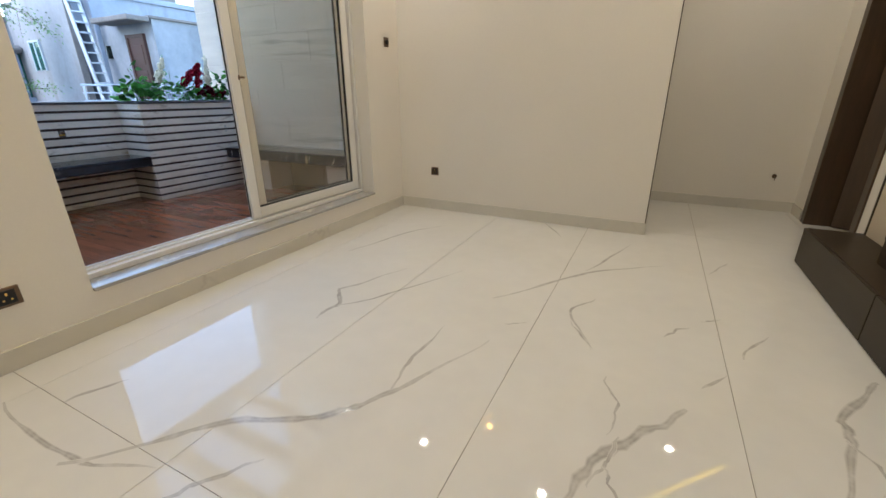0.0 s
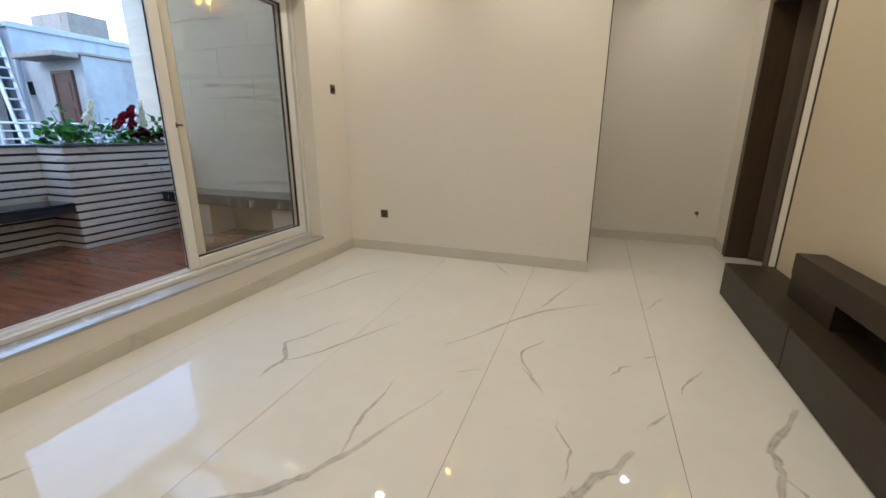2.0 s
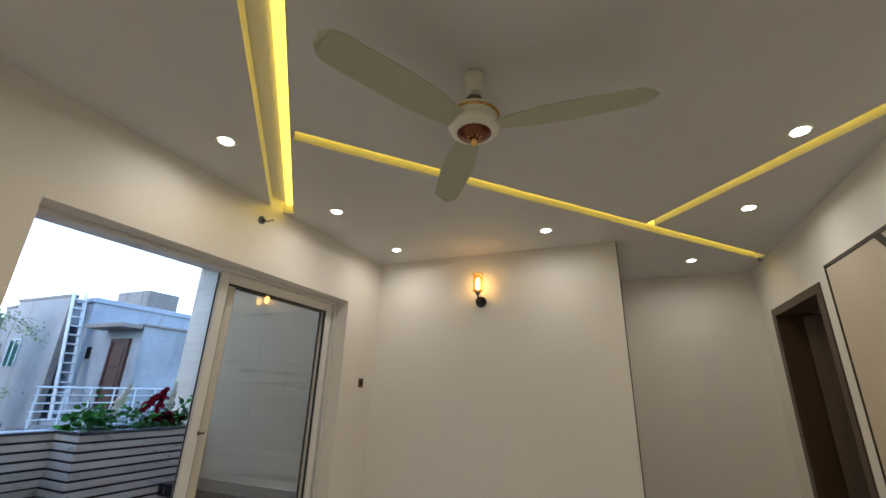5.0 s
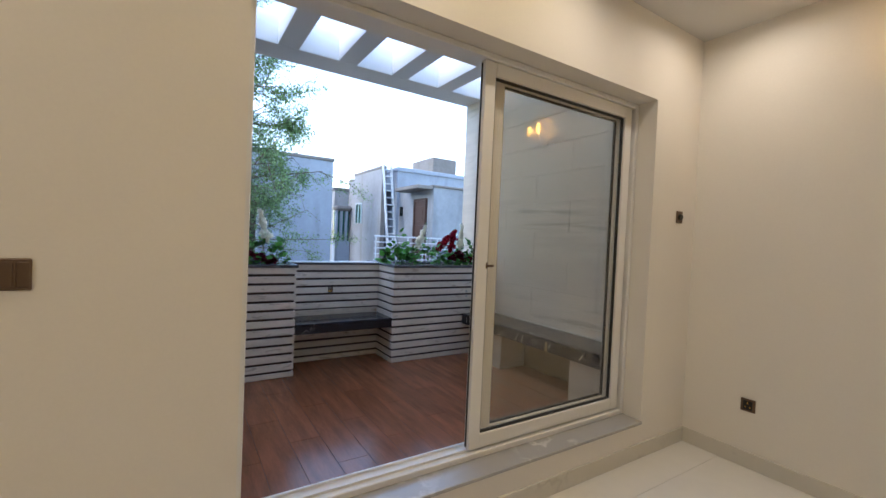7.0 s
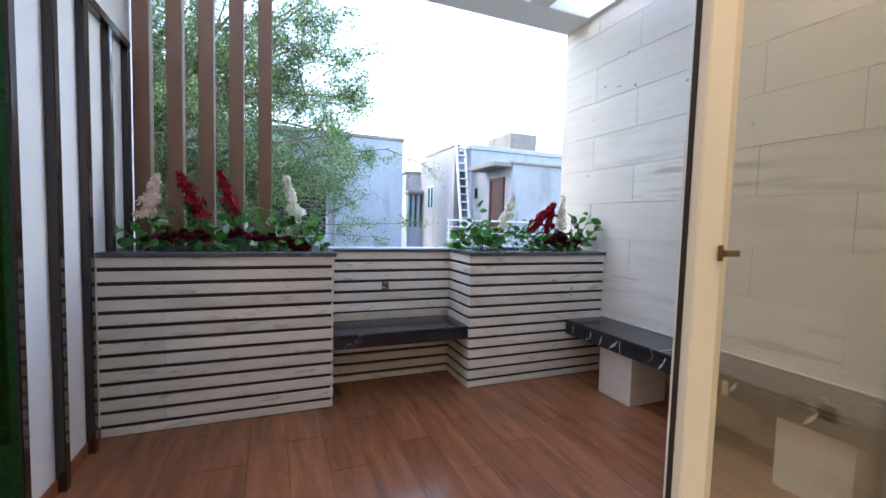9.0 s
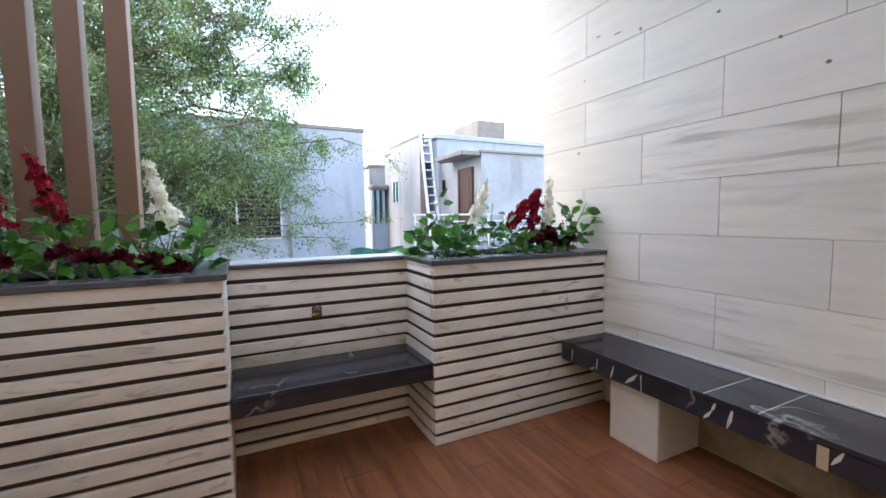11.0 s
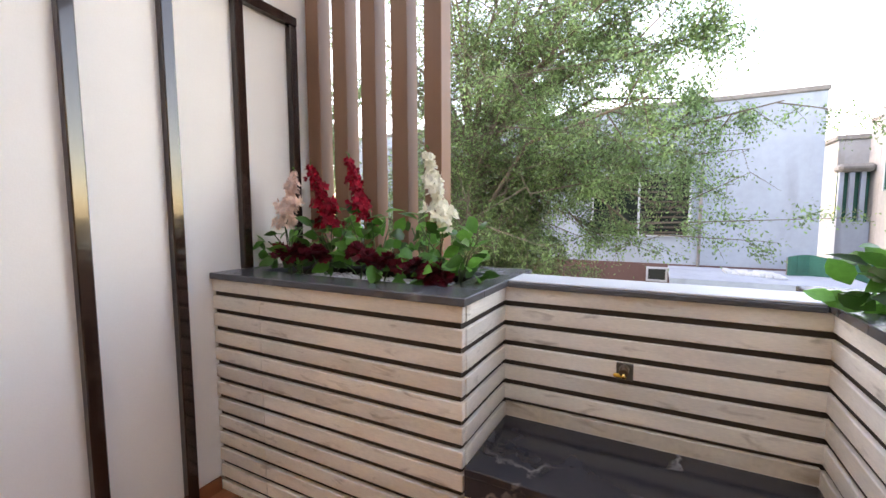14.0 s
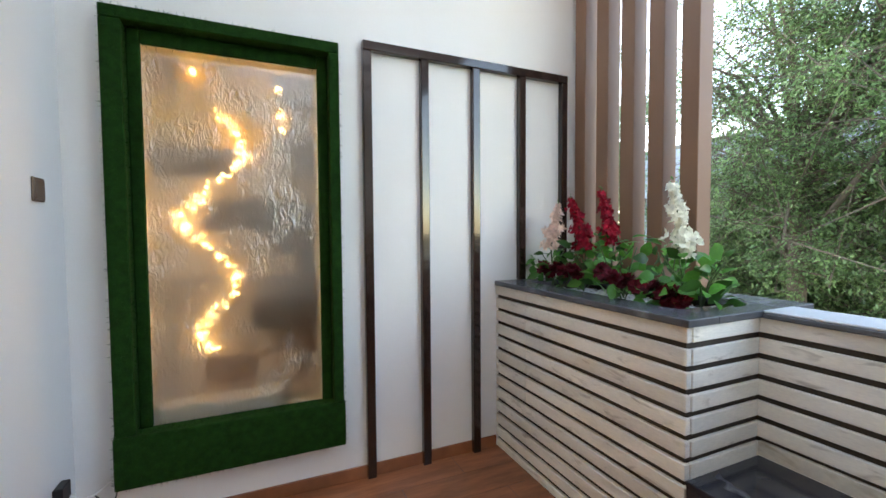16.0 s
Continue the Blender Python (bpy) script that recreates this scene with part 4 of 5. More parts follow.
ZG = ZT + 0.0
FXC = -4.82
spike("snapdragon", (FXC, 0.93, 1.33), (FXC, 0.96, ZG), (FXC, 0.995, 1.60), M_PEACH, "peach artificial snapdragon in the planter", 1, 0.054, 120)
spike("snapdragon", (FXC, 1.235, 1.34), (FXC, 1.22, ZG), (FXC, 1.11, 1.625), M_RED, "crimson artificial snapdragon in the planter", 2, 0.056)
spike("snapdragon", (FXC, 1.43, 1.37), (FXC, 1.40, ZG), (FXC, 1.345, 1.645), M_RED, "crimson artificial snapdragon in the planter", 3)
spike("snapdragon", (FXC, 1.83, 1.33), (FXC, 1.80, ZG), (FXC, 1.755, 1.64), M_WHITE, "ivory artificial snapdragon in the planter", 4)
rose_bunch((-4.74, 1.12, ZG), [(-4.70, 1.06, 1.22), (-4.71, 1.15, 1.23), (-4.74, 1.24, 1.22)], "dark crimson artificial roses in the planter", 5)
rose_bunch((-4.71, 1.60, ZG), [(-4.69, 1.56, 1.22), (-4.69, 1.66, 1.21), (-4.74, 1.46, 1.24)], "dark crimson artificial roses in the planter", 6)
rose_bunch((-4.69, 1.80, ZG), [(-4.74, 1.76, 1.19), (-4.74, 1.85, 1.17), (-4.72, 1.83, 1.15)], "dark crimson artificial roses in the planter", 7)
greenery((-4.84, 0.92, ZG), [(-4.82, 0.80, 1.26), (-4.88, 0.92, 1.30), (-4.80, 0.86, 1.20)], "green artificial leaf sprig in the planter", 8, 26)
greenery((-4.86, 1.18, ZG), [(-4.86, 1.12, 1.36), (-4.90, 1.20, 1.42), (-4.86, 1.30, 1.34), (-4.8, 1.28, 1.2)], "green artificial leaf sprig in the planter", 9, 46)
greenery((-4.84, 1.48, ZG), [(-4.82, 1.46, 1.42), (-4.86, 1.54, 1.36), (-4.80, 1.40, 1.28), (-4.78, 1.52, 1.24)], "blue-green artificial leaf sprig in the planter", 10, 49)
greenery((-4.86, 1.72, ZG), [(-4.88, 1.64, 1.34), (-4.88, 1.74, 1.38), (-4.84, 1.68, 1.28)], "green artificial leaf sprig in the planter", 11, 37)
greenery((-4.80, 1.90, ZG), [(-4.80, 2.00, 1.32), (-4.84, 1.95, 1.30), (-4.78, 1.98, 1.20), (-4.78, 1.93, 1.22)], "bright green artificial leaf sprig in the planter", 12, 38, 0.055)
spike("snapdragon", (FXC, 3.49, 1.32), (FXC, 3.46, ZG), (FXC, 3.60, 1.585), M_WHITE, "cream artificial snapdragon in the planter", 21)
spike("snapdragon", (-4.80, 3.76, 1.29), (-4.82, 3.84, ZG), (-4.82, 3.99, 1.52), M_RED, "large crimson artificial snapdragon leaning over", 22, 0.066, 130)
spike("snapdragon", (-4.80, 3.94, 1.27), (-4.82, 3.92, ZG), (-4.82, 4.02, 1.55), M_RED, "large upright crimson artificial snapdragon", 29, 0.05, 105)
spike("snapdragon", (FXC, 4.10, 1.30), (FXC, 4.08, ZG), (FXC, 4.125, 1.62), M_WHITE, "cream artificial snapdragon in the planter", 23)
rose_bunch((-4.74, 3.95, ZG), [(-4.69, 3.90, 1.21), (-4.69, 3.98, 1.26), (-4.68, 4.0, 1.18), (-4.71, 4.04, 1.23)], "dark crimson artificial roses in the planter", 24)
rose_bunch((-4.74, 4.15, ZG), [(-4.71, 4.13, 1.19), (-4.69, 4.18, 1.21)], "dark crimson artificial roses in the planter", 25)
greenery((-4.82, 3.30, ZG), [(-4.82, 3.16, 1.26), (-4.84, 3.26, 1.36), (-4.80, 3.36, 1.32), (-4.86, 3.22, 1.46), (-4.78, 3.08, 1.19), (-4.80, 3.40, 1.22)], "bright green artificial leaf sprig in the planter", 26, 95, 0.10)
greenery((-4.72, 3.24, ZG), [(-4.70, 3.14, 1.24), (-4.72, 3.30, 1.30), (-4.70, 3.40, 1.20)], "bright green artificial leaf sprig in the planter", 31, 46, 0.08)
greenery((-4.76, 3.76, ZG), [(-4.74, 3.70, 1.24), (-4.76, 3.84, 1.22), (-4.72, 3.60, 1.18), (-4.72, 4.06, 1.17)], "green artificial leaf sprig among the roses", 32, 46, 0.07)
greenery((-4.86, 3.64, ZG), [(-4.88, 3.68, 1.46), (-4.86, 3.60, 1.30), (-4.84, 3.72, 1.32)], "green artificial leaf sprig in the planter", 27, 35)
greenery((-4.72, 4.20, ZG), [(-4.64, 4.17, 1.40), (-4.60, 4.26, 1.46), (-4.58, 4.29, 1.32), (-4.66, 4.10, 1.34), (-4.66, 4.20, 1.24)], "green artificial leaf sprig by the tiled wall", 28, 52, 0.07)

# ---- outdoors ----
struct("ground", B(-900, 900, -900, 900, -3.6, -3.4), M_GROUND, "dusty ground far below the balcony", "ground")


def tree(base, fork_z, centre, radii, seed, limbs, leaves, label, leaf=0.07, lush=0.0):
    """A trunk that forks, arching limbs, boughs and hanging twigs, and leaves in sprays along the twigs."""
    rng = random.Random(seed)
    nrg = np.random.default_rng(seed)
    t = thing("tree", base, label, "tree")
    bm = bmesh.new()
    b, c = Vector(base), Vector(centre)
    fork = Vector((b.x, b.y, fork_z))
    knee = b.lerp(fork, 0.55) + Vector((0.10, 0.08, 0))
    tube(bm, [b, knee], 0.14, 9)
    cyl(bm, knee, fork, 0.125, 0.095, 10)
    twigs = []
    for i in range(limbs):
        a = 2.399963 * i + rng.uniform(-0.3, 0.3)
        h = -0.75 + 1.65 * (i + 0.5) / limbs
        girth = 1 - 0.42 * (h + 0.2) if h > -0.2 else 1 + 1.1 * (h + 0.2)
        rr = girth * math.sqrt(rng.uniform(0.25, 0.95))
        tip = c + Vector((radii[0] * rr * math.cos(a), radii[1] * rr * math.sin(a), radii[2] * h))
        root = b.lerp(fork, rng.uniform(0.72, 1.0)) if h < 0 else fork
        mid = root.lerp(tip, 0.5) + Vector((rng.gauss(0, 0.15), rng.gauss(0, 0.15), radii[2] * (0.16 if h < 0.2 else 0.04)))
        cyl(bm, root, mid, 0.050, 0.028, 7, False)
        cyl(bm, mid, tip, 0.028, 0.009, 6, False)
        for j in range(11):
            s = root.lerp(mid, 0.7 + 0.1 * j) if j < 3 else mid.lerp(tip, 0.12 * (j - 2))
            e = s + Vector((rng.gauss(0, 1) * radii[0], rng.gauss(0, 1) * radii[1], rng.gauss(0.15, 0.7) * radii[2])) * 0.20
            cyl(bm, s, e, 0.012, 0.004, 5, False)
            for k in range(7):
                p = s.lerp(e, 0.16 + 0.14 * k)
                q = p + Vector((rng.gauss(0, 0.34), rng.gauss(0, 0.34), rng.gauss(-0.12, 0.2)))
                cyl(bm, p, q, 0.005, 0.002, 4, False)
                twigs.append((p, q))
    part("trunk", bm, M_BARK, t)
    n = leaves
    P = np.array([list(p) for p, q in twigs])
    Q = np.array([list(q) for p, q in twigs])
    weight = nrg.uniform(0.05, 1.0, len(twigs)) ** 1.6 * np.clip(0.75 + lush * (P[:, 1] - c.y), 0.3, 1.8)
    idx = nrg.choice(len(twigs), n, p=weight / weight.sum())
    u = nrg.random(n)[:, None]
    pos = P[idx] * (1 - u) + Q[idx] * u + nrg.normal(0, 0.08, (n, 3))
    d = (Q - P)[idx]
    d /= np.linalg.norm(d, axis=1)[:, None]
    d = d * 0.8 + nrg.normal(0, 0.75, (n, 3))
    d[:, 2] -= 0.35
    d /= np.linalg.norm(d, axis=1)[:, None]
    s = np.cross(d, nrg.normal(0, 0.6, (n, 3)) + np.array([0, 0, 1.0]))
    s /= np.linalg.norm(s, axis=1)[:, None]
    L = (leaf * nrg.uniform(0.55, 1.3, n))[:, None]
    verts = np.stack([pos, pos + d * L * 0.5 + s * L * 0.24, pos + d * L, pos + d * L * 0.5 - s * L * 0.24], 1).reshape(-1, 3)
    faces = np.arange(4 * n).reshape(-1, 4)
    me = bpy.data.meshes.new("crown")
    me.from_pydata(verts.tolist(), [], faces.tolist())
    me.materials.append(M_FOLIAGE)
    ob = new("crown", me)
    ob.parent = t
    ob.matrix_parent_inverse = Matrix.Translation(-Vector(base))
    return t


tree((-10.4, -0.5, -3.4), 2.45, (-10.5, 0.45, 3.4), (2.6, 4.2, 3.7), 3, 50, 165000, "large leafy green tree beside the neighbouring house", 0.055, 0.28)
tree((-9.6, -4.6, -3.4), 1.6, (-9.6, -4.4, 2.6), (2.6, 3.2, 3.6), 5, 18, 65000, "leafy green tree standing among its neighbours", 0.065)
tree((-11.6, -1.4, -3.4), -0.4, (-11.4, -1.3, 0.9), (1.8, 2.9, 2.2), 8, 30, 130000, "dense green bushy tree under a larger tree", 0.066)


def window(parent, x, y0, y1, z0, z1, mull=0, louvres=0):
    """A window in a face that looks along +x."""
    w = part("window", B(x - 0.02, x + 0.012, y0, y1, z0, z1), M_DARK, parent, "dark glazed window")
    bm = frame_ring(bmesh.new(), x + 0.001, x + 0.06, y0 - 0.05, y1 + 0.05, z0 - 0.05, z1 + 0.05, 0.05)
    for i in range(mull):
        ym = y0 + (y1 - y0) * (i + 1) / (mull + 1)
        box(bm, x + 0.013, x + 0.05, ym - 0.028, ym + 0.028, z0, z1)
    part("window_frame", bm, M_STEEL, w)
    for i in range(louvres):
        z = z0 + (z1 - z0) * (i + 0.5) / louvres
        part("slat", B(x + 0.0125, x + 0.035, (y0 + y1) / 2 + 0.05, y1 - 0.02, z - 0.03, z + 0.02), M_GAP, w)
    return w


H1 = thing("house", (-18, 1, -3.4), "white rendered neighbouring house with louvred window", "house")
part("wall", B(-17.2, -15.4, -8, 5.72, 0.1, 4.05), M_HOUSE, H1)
part("base_wall", B(-17.2, -15.38, -8, 5.72, -3.4, 0.098), M_MAROON, H1, "maroon painted base wall")
part("roof", B(-17.3, -15.36, -8.1, 5.76, 4.051, 4.17, bevel=0.02), M_CONC, H1, "weathered concrete roof edge")
window(H1, -15.39, 0.95, 3.2, 0.85, 2.4, 1, 12)
window(H1, -15.37, 2.35, 2.75, -0.32, -0.04)
window(H1, -15.37, 2.1, 2.9, -0.95, -0.62)
window(H1, -15.39, -4.2, -2.4, 0.85, 2.4, 1, 0)
part("downpipe", cyl(bmesh.new(), (-15.33, 3.45, -1.0), (-15.33, 3.45, 2.6), 0.036, n=10), M_CONC, H1, "grey downpipe")
annex = thing("low_annex", (-14.2, 4.3, -3.4), "low flat roofed annex with pale roof sheets", "annex")
part("wall", B(-15.37, -13.2, 2.9, 6.0, -3.4, -0.06), M_MAROON, annex)
part("roof", B(-15.37, -13.1, 2.8, 6.1, -0.059, 0.06, bevel=0.01), M_HOUSE, annex)
bm = bmesh.new()
for i in range(9):
    box(bm, -14.9 + 0.05 * i, -14.2 + 0.05 * i, 3.9 + 0.11 * i, 4.02 + 0.11 * i, 0.062, 0.09 + 0.05 * random.random(), bevel=0.01)
part("sheet_pile", bm, M_STEEL, annex, "crumpled pale sheets")
net = thing("shade_net", (-14.6, 5.85, -3.4), "green shade net on a fence", "net")
bm = bmesh.new()
cols = 30
for i in range(cols):
    y0, y1 = 5.03 + 1.65 * i / cols, 5.03 + 1.65 * (i + 1) / cols
    f = lambda y: (-14.6 + 0.05 * math.sin(y * 9), 0.46 + 0.05 * math.sin(y * 5))
    (xa, za), (xb, zb) = f(y0), f(y1)
    vs = [bm.verts.new(v) for v in ((xa, y0, -0.9), (xb, y1, -0.9), (xb, y1, zb), (xa, y0, za))]
    bm.faces.new(vs)
nt_ob = part("net_cloth", bm, M_TEALNET, net)
nt_ob.modifiers.new("thick", "SOLIDIFY").thickness = 0.01
for y in (5.06, 5.9, 6.64):
    part("net_post", cyl(bmesh.new(), (-14.66, y, -3.4), (-14.66, y, 0.44), 0.03, n=8), M_CONC, net)

H2 = thing("house", (-17, 7.9, -3.4), "pale rendered house with a weathered side wall", "house")
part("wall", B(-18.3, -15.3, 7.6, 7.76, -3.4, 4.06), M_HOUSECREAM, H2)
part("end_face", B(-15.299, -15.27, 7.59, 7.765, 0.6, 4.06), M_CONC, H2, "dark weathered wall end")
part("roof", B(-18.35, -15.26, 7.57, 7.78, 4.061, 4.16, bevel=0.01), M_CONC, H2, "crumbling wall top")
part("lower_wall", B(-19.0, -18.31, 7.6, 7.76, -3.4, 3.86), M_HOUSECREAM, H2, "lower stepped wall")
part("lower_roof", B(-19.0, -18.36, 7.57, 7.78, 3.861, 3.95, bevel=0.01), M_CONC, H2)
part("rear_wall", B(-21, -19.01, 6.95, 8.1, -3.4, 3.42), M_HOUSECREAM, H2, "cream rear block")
part("rear_roof", B(-21.1, -18.96, 6.88, 8.12, 3.421, 3.56, bevel=0.02), M_CONC, H2)
part("stair_head", B(-16.6, -15.45, 7.765, 8.14, 3.28, 3.86, bevel=0.01), M_HOUSE, H2, "pale stair head parapet")
# dark concrete colour stands in for the recess's shade
part("stair_back", B(-16.7, -16.55, 7.765, 8.14, 0.56, 3.279), M_CONC, H2, "dark back for the shaded stair recess")
part("bay", B(-19, -18.6, 6.9, 7.58, -3.4, 1.15), M_HOUSE, H2)
for y in (6.95, 7.17, 7.40):
    part("bay_column", B(-18.72, -18.6, y - 0.05, y + 0.05, 1.151, 2.5), M_HOUSE, H2)
part("bay_glass", B(-18.95, -18.8, 6.9, 7.58, 1.151, 2.5), M_DARKGREEN, H2, "green tinted glass")
part("awning", B(-19, -18.45, 6.85, 7.62, 2.501, 2.72, bevel=0.08), M_CONC, H2, "rounded grey awning")
w = part("side_window", B(-17.9, -17.3, 7.57, 7.605, 1.98, 2.75), M_DARKGREEN, H2, "green tinted window")
bm = bmesh.new()
for a in ((-17.95, -17.9), (-17.64, -17.58), (-17.3, -17.25)):
    box(bm, a[0], a[1], 7.55, 7.6, 1.95, 2.78)
box(bm, -17.95, -17.25, 7.55, 7.6, 2.78, 2.83)
part("window_frame", bm, M_STEEL, w)

H3 = thing("house", (-14, 10, -3.4), "grey rendered rooftop house with wooden door", "house")
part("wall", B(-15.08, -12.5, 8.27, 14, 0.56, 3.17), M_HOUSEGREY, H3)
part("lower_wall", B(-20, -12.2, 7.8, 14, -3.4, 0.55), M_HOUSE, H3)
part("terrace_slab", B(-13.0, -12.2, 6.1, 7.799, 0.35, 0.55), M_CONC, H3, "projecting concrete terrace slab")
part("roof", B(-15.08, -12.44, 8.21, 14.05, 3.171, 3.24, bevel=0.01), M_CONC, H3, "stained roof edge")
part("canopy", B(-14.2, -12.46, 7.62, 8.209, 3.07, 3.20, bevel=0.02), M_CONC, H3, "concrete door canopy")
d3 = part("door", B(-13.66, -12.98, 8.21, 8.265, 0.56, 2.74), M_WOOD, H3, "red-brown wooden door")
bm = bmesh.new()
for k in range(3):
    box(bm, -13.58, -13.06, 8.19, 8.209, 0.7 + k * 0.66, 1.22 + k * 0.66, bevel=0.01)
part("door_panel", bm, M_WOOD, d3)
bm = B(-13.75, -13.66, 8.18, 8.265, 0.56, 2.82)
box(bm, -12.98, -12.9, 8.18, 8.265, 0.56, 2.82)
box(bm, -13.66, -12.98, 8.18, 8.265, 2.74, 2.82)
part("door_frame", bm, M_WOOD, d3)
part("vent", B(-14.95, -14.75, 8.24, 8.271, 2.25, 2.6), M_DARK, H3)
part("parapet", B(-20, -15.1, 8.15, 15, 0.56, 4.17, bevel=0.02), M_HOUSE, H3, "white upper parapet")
part("parapet_cap", B(-20.05, -15.04, 8.09, 15, 4.0, 4.06), M_HOUSE, H3)
part("water_tank", B(-17.1, -15.3, 9.84, 11.0, 4.171, 4.80, bevel=0.01), M_CONC, H3, "bare concrete water tank")
for p in ((-15.4, 9.7), (-16.4, 9.75), (-15.8, 12.6)):
    part("steel_bar", cyl(bmesh.new(), (*p, 4.17), (*p, 5.1), 0.012, n=6), M_CONC, H3)
ladder = thing("ladder_stair", (-13.6, 7.85, 0.55), "steep white painted steel ladder stair", "ladder")
for y in (7.56, 7.88):
    a, b = Vector((-14.35, y, 0.551)), Vector((-15.15, y, 4.2))
    bm = bmesh.new()
    cyl(bm, a, b, 0.055, 0.055, 4)
    part("stringer", bm, M_STEEL, ladder)
for i in range(13):
    u = (i + 0.7) / 13.5
    p = Vector((-14.35, 0, 0.55)).lerp(Vector((-15.15, 0, 4.2)), u)
    part("rung", B(p.x - 0.09, p.x + 0.09, 7.58, 7.86, p.z - 0.02, p.z + 0.02), M_STEEL, ladder)
rail = thing("terrace_railing", (-12.25, 8, 0.55), "white steel terrace railing", "railing")
for i in range(9):
    y = 6.15 + i * 0.55
    part("post", cyl(bmesh.new(), (-12.28, y, 0.551), (-12.28, y, 1.44), 0.022, n=8), M_STEEL, rail)
for z in (0.72, 0.9, 1.08, 1.26, 1.44):
    part("bar", cyl(bmesh.new(), (-12.28, 6.1, z), (-12.28, 10.6, z), 0.016 if z < 1.4 else 0.026, n=8), M_STEEL, rail)

# ---- ceiling fan ----
M_FANBLADE = material("pale olive enamel", (0.44, 0.44, 0.32), 0.45, 0, 0.05, 4, 60, 0.02)
FX, FYC = -0.155, 1.86
fan = thing("ceiling_fan", (FX, FYC, ZC), "cream ceiling fan with brass trim and three blades", "ceiling fan")
part("canopy", lathe(bmesh.new(), [(0.020, ZC - 0.095), (0.036, ZC - 0.085), (0.038, ZC - 0.03), (0.045, ZC - 0.01), (0.045, ZC - 0.0005)], 24, (FX, FYC)), M_FANWHITE, fan)
part("rod", cyl(bmesh.new(), (FX, FYC, ZC - 0.18), (FX, FYC, ZC - 0.09), 0.014), M_FANWHITE, fan)
part("collar", lathe(bmesh.new(), [(0.030, ZC - 0.150), (0.038, ZC - 0.142), (0.036, ZC - 0.128), (0.016, ZC - 0.118)], 20, (FX, FYC)), M_BRONZE, fan, "dark bronze collar")
zf = ZC - 0.288
part("motor", lathe(bmesh.new(), [(0.076, zf - 0.02), (0.100, zf - 0.012), (0.113, zf + 0.012), (0.102, zf + 0.026), (0.095, zf + 0.05), (0.106, zf + 0.058), (0.110, zf + 0.068),
                                  (0.100, zf + 0.085), (0.070, zf + 0.105), (0.045, zf + 0.125), (0.025, zf + 0.14)], 32, (FX, FYC)), M_FANWHITE, fan)
part("trim_ring", lathe(bmesh.new(), [(0.1065, zf + 0.056), (0.1125, zf + 0.061), (0.1095, zf + 0.067)], 32, (FX, FYC)), M_GOLD, fan, "thin brass ring")
part("hub_cap", lathe(bmesh.new(), [(0.018, zf - 0.045), (0.045, zf - 0.040), (0.070, zf - 0.026), (0.075, zf - 0.0205)], 28, (FX, FYC)), M_COPPER, fan, "dark copper hub cap")
part("finial", lathe(bmesh.new(), [(0.004, zf - 0.082), (0.013, zf - 0.072), (0.011, zf - 0.058), (0.019, zf - 0.046)], 16, (FX, FYC)), M_GOLD, fan, "brass finial")
bm = bmesh.new()
for k in range(8):
    a = k * math.pi / 4
    cyl(bm, (FX + 0.020 * math.cos(a), FYC + 0.020 * math.sin(a), zf - 0.046), (FX + 0.067 * math.cos(a), FYC + 0.067 * math.sin(a), zf - 0.025), 0.0025, n=5)
part("trim", bm, M_GOLD, fan, "brass ribs")
for k, ang in enumerate((123, 3, 243)):
    bm = bmesh.new()
    N = 24
    top, bot = [], []
    for i in range(N + 1):
        u = i / N
        r = 0.105 + 0.62 * u
        w = 0.048 + 0.030 * math.sin(min(1, u * 2.2) * math.pi * 0.5) - 0.022 * max(0, u - 0.4)
        if u > 0.88:
            w *= math.sqrt(max(0.06, 1 - ((u - 0.88) / 0.12) ** 2))
        top.append([bm.verts.new((r, s * w, 0.006 + s * 0.012)) for s in (-1, 1)])
        bot.append([bm.verts.new((r, s * w, s * 0.012)) for s in (-1, 1)])
    for i in range(N):
        bm.faces.new((top[i][0], top[i + 1][0], top[i + 1][1], top[i][1]))
        bm.faces.new((bot[i][1], bot[i + 1][1], bot[i + 1][0], bot[i][0]))
        bm.faces.new((bot[i][0], bot[i + 1][0], top[i + 1][0], top[i][0]))
        bm.faces.new((top[i][1], top[i + 1][1], bot[i + 1][1], bot[i][1]))
    bm.faces.new((top[0][0], top[0][1], bot[0][1], bot[0][0]))
    bm.faces.new((top[N][1], top[N][0], bot[N][0], bot[N][1]))
    bm.transform(pose(FX, FYC, zf + 0.005, 0, 0, ang))
    bl = part("blade", bm, M_FANBLADE, fan, "pale olive-grey blade")
    bm = B(0.075, 0.18, -0.02, 0.02, 0.008, 0.014, bevel=0.002)
    bm.transform(pose(FX, FYC, zf + 0.006, 0, 0, ang))
    part("blade_arm", bm, M_GOLD, bl)

# ---- ceiling downlights ----
# the last four fittings belong to the added, unseen fill lamps
for dx, dy in DOWNLIGHTS:
    d = thing("downlight", (dx, dy, ZC), "small round recessed ceiling downlight, lit", "downlight", "ceiling downlights")
    part("trim_ring", lathe(bmesh.new(), [(0.046, ZC - 0.003), (0.058, ZC - 0.006), (0.062, ZC - 0.0005)], 24, (dx, dy)), M_FANWHITE, d)
    part("diffuser", cyl(bmesh.new(), (dx, dy, ZC - 0.008), (dx, dy, ZC - 0.004), 0.040, n=24), M_LAMP, d)
dl = thing("pergola_downlight", (-5.03, 1.30, ZP), "small lit spotlight under the pergola beam", "downlight")
part("diffuser", cyl(bmesh.new(), (-5.03, 1.30, ZP - 0.02), (-5.03, 1.30, ZP - 0.0005), 0.04, n=20), M_LAMP, dl)

